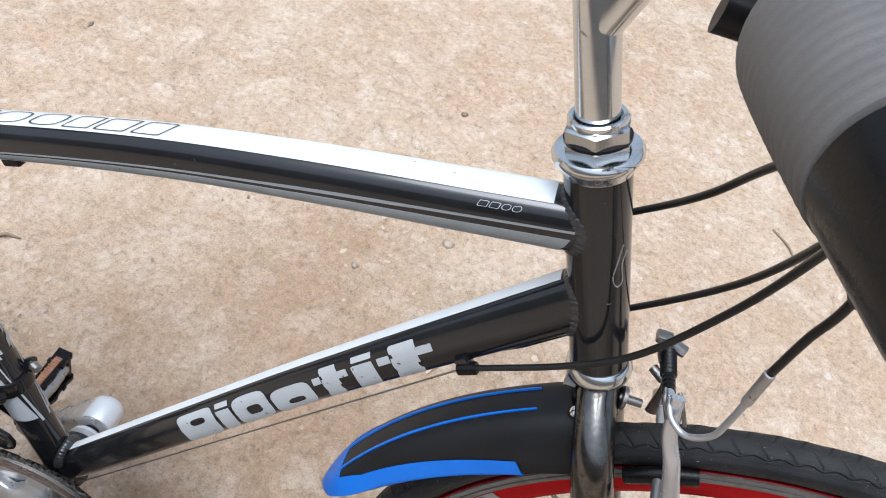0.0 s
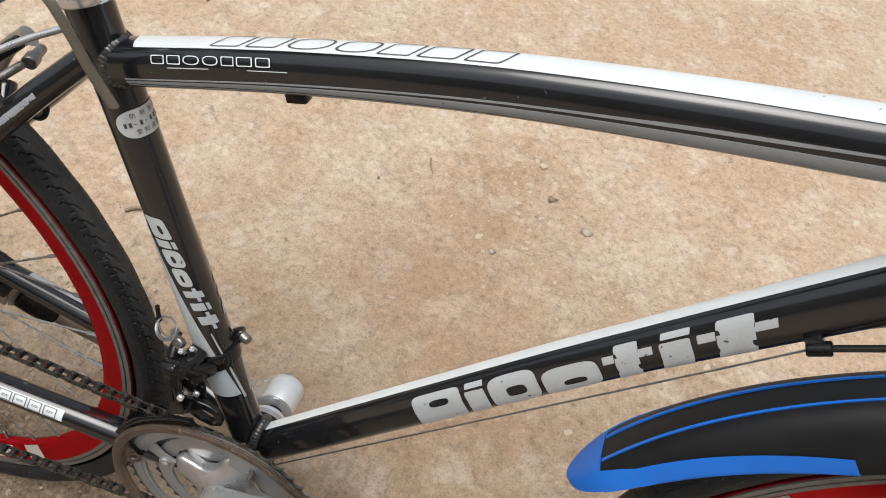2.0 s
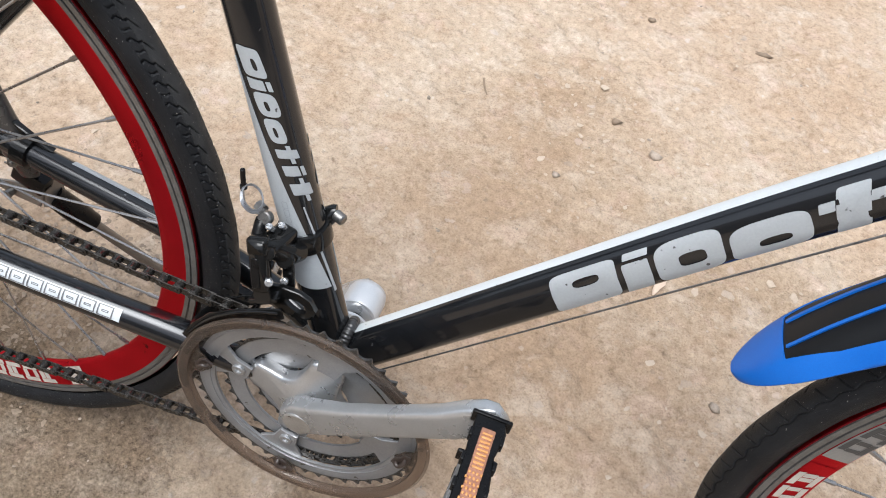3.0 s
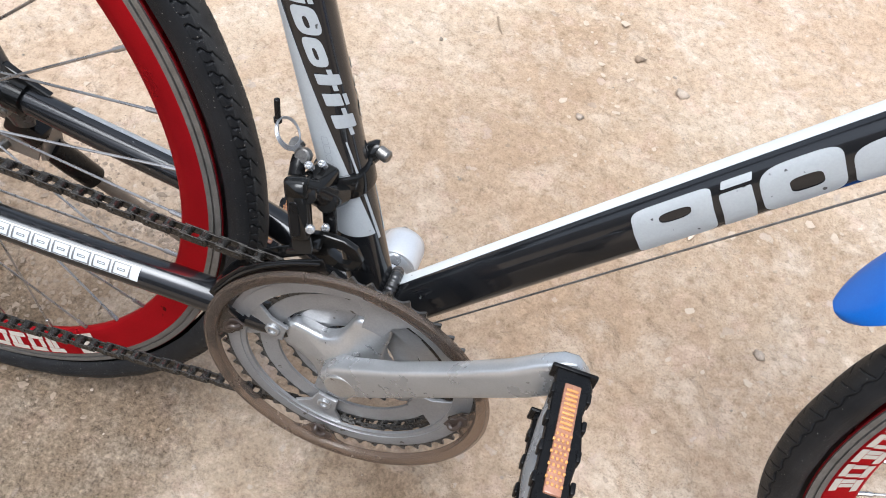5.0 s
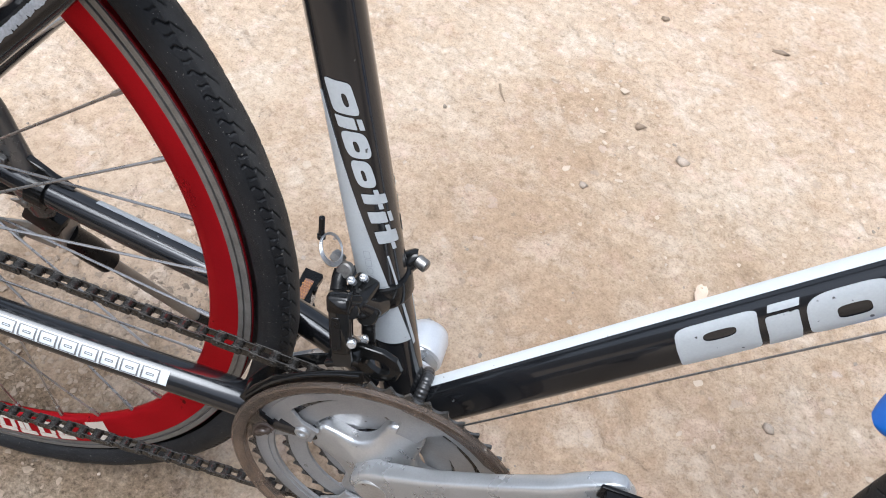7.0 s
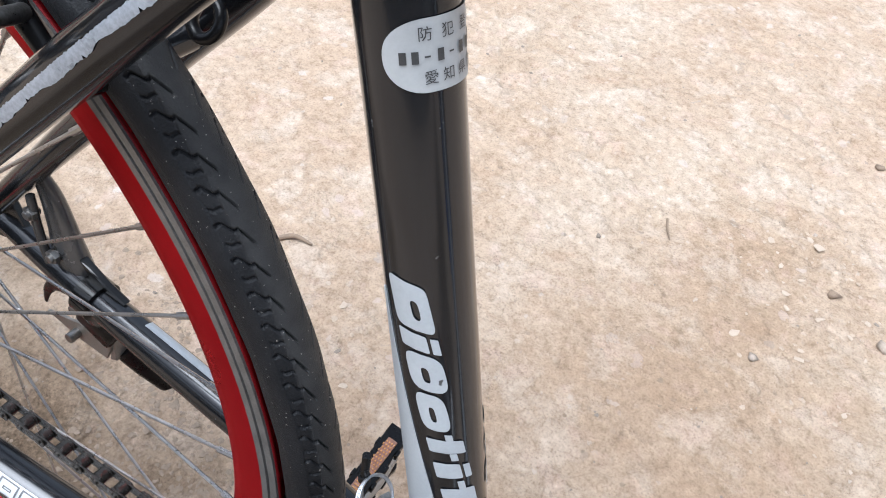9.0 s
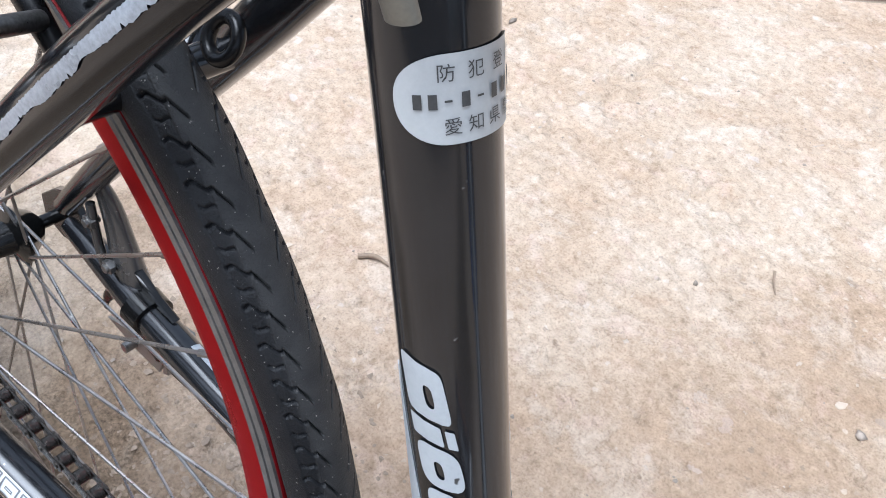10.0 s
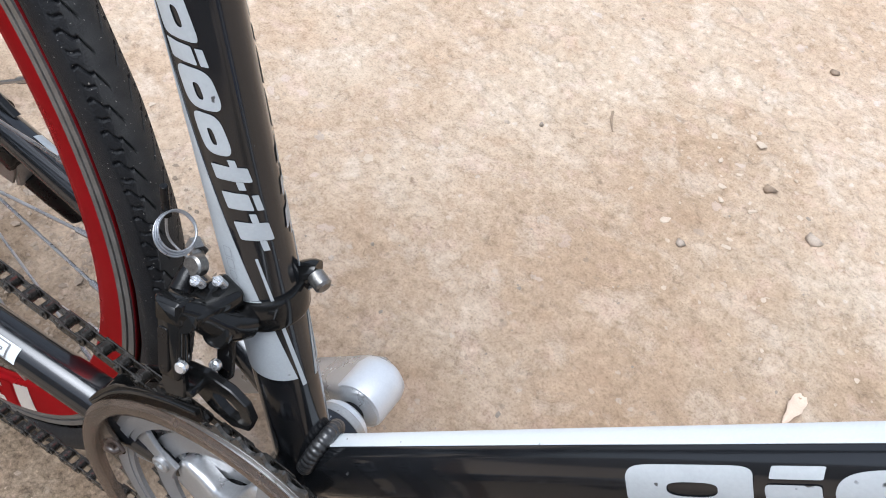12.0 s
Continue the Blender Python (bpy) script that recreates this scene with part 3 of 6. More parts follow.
def weld(tube, point, axis, radius, start, width=0.0042, high=0.0016, scales=34):
    """A bead of weld, laid as overlapping scales along the joint of two tubes."""
    rings, n = [], scales * 5
    axis = unit(axis)
    base = [junction(tube, point, axis, radius, i * 360 / n, start) for i in range(n)]
    pts = np.array([b[1] for b in base])
    for i in range(n):
        s, p, out = base[i]
        run = unit(pts[(i + 2) % n] - pts[i - 2])
        t = tube.at(s + (0.003 if start > s else -0.003), i * 360 / n) - p
        tube_out = unit(p - tube.at(s, i * 360 / n, -0.004))
        nor = unit(out + tube_out)
        across = unit(np.cross(run, nor))
        bump = 0.75 + 0.5 * ((i % 5) / 4.0) - 0.1 * ((i % 5) == 4)
        w = width * (0.92 + 0.16 * math.sin(i * 1.7))
        rings.append([p + across * w * math.cos(a) + nor * (high * bump * math.sin(a) - 0.0004) for a in np.linspace(0, 2 * math.pi, 14, endpoint=False)])
    return rings_to_shape(rings, closed=True)


hx, sx = unit(head_axis(0.83) - head_axis(0.69)), unit(seat_axis(0.7) - seat_axis(0.3))
part("weld_bead", weld(top_tube, head_axis(0.8), hx, 0.0187, top_tube.s[-1] * 0.8), WELD, tt, "rippled painted weld", 60)
part("weld_bead", weld(down_tube, head_axis(0.75), hx, 0.0187, down_tube.s[-1] * 0.8), WELD, dt, "rippled painted weld", 60)
part("weld_bead", weld(top_tube, seat_axis(0.68), sx, 0.0156, top_tube.s[-1] * 0.2, 0.004), WELD, tt, "rippled painted weld", 60)
part("weld_bead", weld(down_tube, V(BB[0], 0, BB[2]), V(0, 1, 0), 0.0207, down_tube.s[-1] * 0.2, 0.004), WELD, dt, "rippled painted weld", 60)
# a heavy bead fills the crotch between seat tube and down tube
crotch = [V(0.4355 + 0.0030 * math.cos(a), 0.0140 * math.sin(a), 0.3110 + 0.0200 * math.cos(a)) for a in np.linspace(-1.5, 1.5, 46)]
part("weld_bead", sweep([tuple(p) for p in crotch], [0.0040 + 0.0007 * abs(math.sin(i * math.pi / 5)) for i in range(91)], 91, 14), WELD, dt, "rippled painted weld", 60)
part("gusset", moved(sweep([(0.786, 0, 0.661), (0.812, 0, 0.690), (0.842, 0, 0.7195)], [0.006, 0.0105, 0.0095], 20, 14), lambda v: v), PAINT, bike, "flat charcoal gusset under the down tube")


# stays
def stay(points, radii, **kw):
    return sweep(points, radii, 40, 20, **kw)


def side_of(points, s):
    return [(x, s * y, z) for x, y, z in points]


CS = [(0.405, 0.026, 0.278), (0.36, 0.038, 0.288), (0.30, 0.0455, 0.3015), (0.20, 0.053, 0.312), (0.09, 0.060, 0.325), (0.012, 0.066, 0.337)]
SS = [(0.312, 0.013, 0.674), (0.27, 0.029, 0.631), (0.21, 0.039, 0.568), (0.12, 0.050, 0.473), (0.012, 0.064, 0.356)]
for s in (-1, 1):
    cs = part("chainstay", stay(side_of(CS, s), [0.012, 0.0128, 0.0125, 0.0115, 0.009]), PAINT, bike)
    ss = part("seatstay", stay(side_of(SS, s), [0.0085, 0.0100, 0.0098, 0.0092, 0.008]), PAINT, bike, "charcoal seatstay with faded pale edging")
    part("dropout", prism([(-0.02, 0.325), (0.0, 0.318), (0.03, 0.325), (0.034, 0.342), (0.02, 0.37), (0.0, 0.362), (-0.02, 0.345)], s * 0.063, s * 0.069), PAINT, bike)
    if s < 0:
        right_cs, right_ss = cs, ss
    else:
        left_cs = cs
part("stay_bridge", rod((0.218, -0.040, 0.575), (0.218, 0.040, 0.575), 0.0065), PAINT, bike)

# decals of the top tube
L = top_tube.s[-1]
s_a, s_b = top_tube.near(0.3425, 0.6763), top_tube.near(0.805, 0.7902)
part("white_stripe", top_tube.patch([(s_a + 0.006, 61), (s_b, 57), (s_b, 121), (s_a, 121)], m=60, n=14), WHITE, tt, "white decal band along the top")
part("side_stripe", top_tube.patch([(s_a - 0.004, -19.5), (s_b + 0.012, -3.8), (s_b + 0.006, -40), (s_a - 0.004, -27)], m=60, n=8), GREY_DECAL, tt, "mid grey tapering decal stripe")
part("pinstripe", top_tube.patch([(s_a - 0.004, -12.8), (s_b + 0.014, 7.3), (s_b + 0.014, 3.8), (s_a - 0.004, -15.6)], m=60, n=2), GREY_DECAL, tt)
part("pinstripe", top_tube.patch([(s_a - 0.004, -32), (s_b * 0.5, -37.6), (s_b * 0.5, -39), (s_a - 0.004, -35.7)], m=40, n=2), GREY_DECAL, tt)


def mark(tube, outer, inner, off, material, parent, name="printed_mark"):
    """A flat printed shape on a tube between an outer and an inner loop of (s, angle)."""
    rows = []
    for f in np.linspace(0, 1, 4):
        rows.append([tube.at(*(np.array(o) * (1 - f) + np.array(i) * f), off) for o, i in zip(outer, inner)])
    return part(name, rings_to_shape(rows, caps=False), material, parent)


def square_loop(n=8):
    """Unit square from 0 to 1, n points to a side."""
    q = np.linspace(0, 1, n, endpoint=False)
    return [(x, 0.0) for x in q] + [(1.0, y) for y in q] + [(1 - x, 1.0) for x in q] + [(0.0, 1 - y) for y in q]


def round_loop(power=4.0, n=48):
    out = []
    for a in np.linspace(0, 2 * math.pi, n, endpoint=False):
        c, s = math.cos(a), math.sin(a)
        out.append((0.5 + 0.5 * math.copysign(abs(c) ** (2 / power), c), 0.5 + 0.5 * math.copysign(abs(s) ** (2 / power), s)))
    return out


def thin_frames(tube, s0, s1, lo, hi, widths, material, parent, weight=0.1, slant=0.0, off=0.0008):
    """Thin plain outlines, square and rounded by turns, in place of fine lettering."""
    total, s = sum(widths), s0
    for k, w in enumerate(widths):
        d = (s1 - s0) * w / total
        sl = slant * (s1 - s0) / len(widths)
        at = lambda x, y: (s + d * 0.84 * x + sl * y, lo + (hi - lo) * y)
        loop = round_loop((9.0, 9.0, 2.4, 2.6, 12.0, 9.0, 9.0)[k % 7], 40)
        mark(tube, [at(x, y) for x, y in loop], [at(0.5 + (x - 0.5) * (1 - 2 * weight), 0.5 + (y - 0.5) * (1 - 2.6 * weight)) for x, y in loop], off, material, parent, "printed_outline")
        s += d


thin_frames(top_tube, top_tube.near(0.399, 0.695), top_tube.near(0.572, 0.7445), 67, 105, (1, 1, 1.25, 1.15, 0.95, 1.1, 1), DARK_PRINT, tt, 0.055, 0.35)
thin_frames(top_tube, top_tube.near(0.362, 0.6827), top_tube.near(0.442, 0.709), 16.5, 38.5, (1, 1, 1.2, 1.1, 0.9, 1.1, 1), WHITE, tt, 0.08, 0.0)
thin_frames(top_tube, top_tube.near(0.764, 0.7825), top_tube.near(0.789, 0.787), 25.7, 38.5, (1, 1, 0.9, 0.9), SILVER_DECAL, tt, 0.06, 0.25)
for x0, z0, x1, z1 in ((0.372, 0.686, 0.40, 0.695), (0.425, 0.703, 0.45, 0.711)):
    part("pinstripe", top_tube.patch([(top_tube.near(x0, z0), 8), (top_tube.near(x1, z1), 8), (top_tube.near(x1, z1), 9.4), (top_tube.near(x0, z0), 9.4)], m=8, n=1), WHITE, tt)
part("cable_guide", box(top_tube.at(top_tube.near(0.445, 0.710), -90, 0.003), (0.014, 0.010, 0.008), Matrix.Rotation(radians(-17), 4, "Y"), 0.0015), BLACK, bike)

# decals of the down tube
d_a, d_b = down_tube.near(0.4515, 0.3085), down_tube.near(0.837, 0.735)
part("white_stripe", down_tube.patch([(d_a, 81), (d_b, 80), (d_b, 116), (d_a, 114)], m=60, n=12), WHITE, dt, "white decal stripe along the top")


def wordmark(tube, s_at, band, parent, slant):
    """Seven heavy plain shapes of chipped white: blocks with a hole, split bars and crossed bars, where the maker's mark stands."""
    pieces = []
    for x0, x1, kind in ((0.0, 0.168, "block"), (0.182, 0.245, "split"), (0.258, 0.405, "high"), (0.418, 0.575, "low"), (0.588, 0.712, "cross"), (0.728, 0.800, "split"), (0.815, 0.985, "cross")):
        w = x1 - x0
        if kind == "split":
            pieces += [(x0, x1, 0.0, 0.72, 14.0, None), (x0 + w * 0.06, x1, 0.80, 1.0, 14.0, None)]
        elif kind == "cross":
            pieces += [(x0 + w * 0.24, x0 + w * 0.72, 0.0, 0.98, 14.0, None), (x0, x0 + w * 0.235, 0.52, 0.72, 14.0, None), (x0 + w * 0.725, x1, 0.52, 0.72, 14.0, None)]
        else:
            top = {"block": 1.0, "high": 0.96, "low": 0.76}[kind]
            pieces.append((x0, x1, 0.0, top, 7.0 if kind == "block" else 3.6, (0.55, 0.62 if kind == "block" else 0.48, 0.20, 0.10)))
    for x0, x1, lo, hi, power, hole in pieces:
        def at(x, h):
            g = x0 + (x1 - x0) * x
            b0, b1 = band(g)
            return s_at(g) + slant * (h - 0.5), b0 + (b1 - b0) * h
        loop, ins = round_loop(power), round_loop(3.0)
        cx, cy, hw, hh = hole or (0.5, 0.5, 0.0, 0.0)
        mark(tube, [at(x, lo + (hi - lo) * y) for x, y in loop], [at(cx + hw * (2 * x - 1), lo + (hi - lo) * (cy + hh * (2 * y - 1))) for x, y in ins], 0.0005, CHIPPED, parent, "printed_block")


w_a, w_b = down_tube.near(0.5755, 0.4500), down_tube.near(0.7700, 0.6590)
wordmark(down_tube, lambda f: w_a + (w_b - w_a) * f, lambda f: (-43, 48), dt, 0.009)

# decals of the seat tube; the angle runs from the drive side (0) towards the front (90)
z_of = lambda z: seat_tube.near(seat_axis(z)[0], z)
for flip in (False, True):
    turn = (lambda a: 180 - a) if flip else (lambda a: a)
    band = lambda f: (turn(-24 + 54 * f), turn(26 + 54 * f))
    wordmark(seat_tube, lambda f: z_of(0.560 - 0.112 * f), band, st, -0.004)
    part("white_wedge", join(seat_tube.patch([(z_of(0.552), turn(-47)), (z_of(0.552), turn(-40)), (z_of(0.4235), turn(32)), (z_of(0.4235), turn(-47))], m=10, n=30)), SILVER_DECAL, st, "pale grey wedge decal, scuffed")
    part("white_band", join(seat_tube.patch([(z_of(0.423), turn(-47)), (z_of(0.423), turn(34)), (z_of(0.372), turn(64)), (z_of(0.378), turn(-47))], m=14, n=20)), SILVER_DECAL, st, "pale grey band decal")
    part("pinstripe", seat_tube.patch([(z_of(0.446), turn(40)), (z_of(0.446), turn(44)), (z_of(0.366), turn(78)), (z_of(0.366), turn(70))], m=4, n=20), SILVER_DECAL, st)
thin_frames(seat_tube, z_of(0.452), z_of(0.428), -8, 6, (1, 1, 0.9, 0.9), FAINT_PRINT, st, 0.05, 0.0)


def letter_shape(text):
    """The outline of one character of the built-in font as vertices and faces, about one unit high and centred."""
    curve = bpy.data.curves.new("letter", "FONT")
    curve.body, curve.align_x, curve.resolution_u = text, "CENTER", 2
    holder = new("letter", curve)
    bpy.context.view_layer.update()
    me = holder.evaluated_get(bpy.context.evaluated_depsgraph_get()).to_mesh()
    shape = [(v.co.x, v.co.y) for v in me.vertices], [tuple(p.vertices) for p in me.polygons]
    bpy.data.objects.remove(holder)
    bpy.data.curves.remove(curve)
    return shape


def sticker():
    """The oval registration sticker; its number is left as plain bars."""
    s0, c, h, w = z_of(0.6310), 82, 0.0102, 79
    rows = []
    for i in range(37):
        v = -math.cos(math.pi * i / 36)
        half = w * (0.42 + 0.58 * math.sqrt(max(0.0, 1 - abs(v) ** 2.2)))
        rows.append([seat_tube.at(s0 + v * h, c - half + 2 * half * j / 32, 0.0005) for j in range(33)])
    verts = [v for r in rows for v in r]
    faces = [(i * 33 + j, i * 33 + j + 1, (i + 1) * 33 + j + 1, (i + 1) * 33 + j) for i in range(36) for j in range(32)]
    ob = part("registration_sticker", (verts, faces), VINYL, st, "small white oval sticker printed in dark characters")
    for v, text, start, step in ((0.60, "\u9632\u72af\u767b\u9332", 47, 25), (-0.58, "\u611b\u77e5\u770c\u8b66", 51, 20)):
        for k, ch in enumerate(text):
            pts, faces = letter_shape(ch)
            if not pts:
                continue
            shape = [seat_tube.at(s0 + v * h + 0.0042 * (y - 0.36), start + step * k + 15.5 * x, 0.0008) for x, y in pts], faces
            part("printed_character", shape, DARK_PRINT, ob)
    for a, wide, low, high in (*[(a, 7, -0.95, 0.95) for a in (24, 36)], (48, 6, -0.14, 0.14), (62, 7, -0.95, 0.95), (75, 6, -0.14, 0.14), *[(a, 7, -0.95, 0.95) for a in (90, 104, 118, 132)]):
        loop = square_loop(4)
        at = lambda x, y: (s0 + 0.0018 * (low + (high - low) * y), a + wide * (x - 0.5))
        mark(seat_tube, [at(x, y) for x, y in loop], [at(x, 0.5) for x, y in loop], 0.0009, DARK_PRINT, ob, "printed_bar")


sticker()


# worn white edging on the seatstay, sky gleam painted in; label on the chainstay
cs_r = Tube(side_of(CS, -1), [0.012, 0.0128, 0.0125, 0.0115, 0.009], [0.012, 0.0128, 0.0125, 0.0115, 0.009])
c0, c1 = cs_r.near(0.2690, 0.306), cs_r.near(0.085, 0.3255)
part("label_strip", cs_r.patch([(c0, 14), (c1, 14), (c1, 62), (c0, 62)], m=40, n=10), WHITE, right_cs, "pale strip painted in for the highlight along the stay with grey outlined marks")
for k in range(12):
    f0 = c0 + 0.006 + (c1 - c0 - 0.012) * k / 12
    f1 = f0 + (c1 - c0) / 12 * 0.82
    at = lambda x, y: (f0 + (f1 - f0) * x, 17 + 41 * y)
    loop = square_loop(5)
    mark(cs_r, [at(x, y) for x, y in loop], [at(0.09 + 0.82 * x, 0.09 + 0.82 * y) for x, y in loop], 0.0008, OUTLINE_PRINT, right_cs)
    mark(cs_r, [at(0.28 + 0.44 * x, 0.40 + 0.2 * y) for x, y in loop], [at(0.33 + 0.34 * x, 0.46 + 0.08 * y) for x, y in loop], 0.0008, OUTLINE_PRINT, right_cs)
ss_r = Tube(side_of(SS, -1), [0.0085, 0.0100, 0.0098, 0.0092, 0.008], [0.0085, 0.0100, 0.0098, 0.0092, 0.008])
rnd = random.Random(5)
e0, e1 = ss_r.near(0.285, 0.646), ss_r.near(0.075, 0.412)
ragged, low = [], -2.0
for k in range(421):
    low = min(5.0, max(-14.0, low + rnd.uniform(-2.2, 2.2) + 0.10 * (-6 - low)))
    nick = rnd.uniform(4.0, 10.0) if rnd.random() < 0.05 else 0.0
    ragged.append([ss_r.at(e0 + (e1 - e0) * k / 420, a, 0.0005) for a in np.linspace(low * 0.7 - 8 + nick, 12 + rnd.uniform(-1.5, 1.5), 7)])
scuff = [([v for r in ragged for v in r], [(i * 7 + j, i * 7 + j + 1, (i + 1) * 7 + j + 1, (i + 1) * 7 + j) for i in range(420) for j in range(6)])]
part("worn_gleam_edging", join(*scuff), FADED_GLEAM, right_ss, "faded blue-grey edging, partly worn off, with sky gleam in its colour")
cs_l = Tube(side_of(CS, 1), [0.012, 0.0128, 0.0125, 0.0115, 0.009], [0.012, 0.0128, 0.0125, 0.0115, 0.009])
# pale strip stands in for the bright highlight along the far stay
part("label_strip", cs_l.patch([(cs_l.near(0.285, 0.304), 95), (cs_l.near(0.146, 0.319), 95), (cs_l.near(0.146, 0.319), 128), (cs_l.near(0.285, 0.304), 128)], m=30, n=10), SILVER_DECAL, left_cs, "pale strip painted in for the highlight along the stay")

# headset, stem and fork
up_h = unit(head_axis(0.83) - head_axis(0.69))
h_top, h_low = head_axis(0.83), head_axis(0.692)
headset = part("headset_cup", lathe([(0.0190, -0.001), (0.0196, 0.0005), (0.0225, 0.005), (0.0245, 0.0085), (0.0245, 0.0105), (0.0228, 0.0128), (0.0185, 0.0135), (0.0120, 0.0136)], h_top, up_h, 56), CHROME, bike, "polished chrome headset cup")
part("lock_nut", lathe([(0.0178, 0.0125), (0.0188, 0.0132), (0.0188, 0.0175), (0.0176, 0.0182), (0.012, 0.0182)], h_top, up_h, 6), CHROME, headset)
part("lock_nut", join(lathe([(0.0176, 0.0192), (0.0186, 0.0198), (0.0186, 0.0262), (0.0168, 0.0275), (0.012, 0.0275)], h_top, up_h, 6), lathe([(0.0152, 0.0272), (0.0158, 0.0285), (0.0158, 0.0308), (0.0148, 0.0318), (0.0128, 0.0312), (0.0125, 0.027)], h_top, up_h, 40)), CHROME, headset)
part("seal_ring", lathe([(0.0160, 0.0178), (0.0180, 0.0180), (0.0180, 0.0196), (0.0160, 0.0198)], h_top, up_h, 40), BLACK, headset)
part("headset_cup", lathe([(0.0190, 0.001), (0.0205, -0.001), (0.0218, -0.006), (0.0212, -0.0095), (0.0190, -0.0115), (0.0130, -0.0118)], h_low, up_h, 56), CHROME, bike, "polished chrome lower headset cup")
stem_r = 0.0116
elbow = h_top + up_h * 0.079
fwd = unit(V(0.31, 0, 0.95))
stem = part("stem", join(lathe([(stem_r, 0.0), (stem_r, 0.125), (stem_r * 0.9, 0.129), (0.004, 0.130)], h_top + up_h * 0.012, up_h, 40),
            sweep([elbow - fwd * 0.004, elbow + fwd * 0.04, elbow + fwd * 0.065, elbow + fwd * 0.085 + V(0.030, 0, 0.004)], [0.0112, 0.0128, 0.0128, 0.0128], 30, 28)), CHROME, bike, "polished chrome quill stem rising forwards")
clamp = elbow + fwd * 0.085 + V(0.040, 0, -0.004)
part("bar_clamp", rod(clamp + V(0, -0.022, 0), clamp + V(0, 0.022, 0), 0.0185, 36, 0.002), CHROME, stem)

fdir = -up_h
crown = h_low + fdir * 0.010
f_off = lambda d, y, fw=0.0: tuple(h_low + fdir * d + V(fw, y, 0))
fork = part("fork_crown", lathe([(0.0150, 0.0), (0.0158, 0.004), (0.0158, 0.026), (0.0145, 0.034)], crown, fdir, 36), CHROME_DULL, bike, "smoked chrome unicrown fork")
for s in (-1, 1):
    part("fork_blade", sweep([f_off(0.020, s * 0.006), f_off(0.034, s * 0.024), f_off(0.056, s * 0.0405), f_off(0.10, s * 0.0455), f_off(0.20, s * 0.047), f_off(0.30, s * 0.049, 0.006), tuple(FRONT + V(-0.022, s * 0.051, 0.060)), tuple(FRONT + V(-0.002, s * 0.051, 0.004))],
         [0.0130, 0.0145, 0.0142, 0.0138, 0.0125, 0.0105, 0.0085, 0.007], 60, 24), CHROME_DULL, fork)
bolt_c = h_low + fdir * 0.026
part("crown_bolt", join(hexagon(bolt_c + V(-0.0225, -0.004, 0), bolt_c + V(-0.0150, -0.004, 0), 0.0055), rod(bolt_c + V(-0.02, -0.004, 0), bolt_c + V(0.03, -0.004, 0), 0.003), rod(bolt_c + V(0.016, -0.004, 0), bolt_c + V(0.019, -0.004, 0), 0.008)), STEEL, fork)


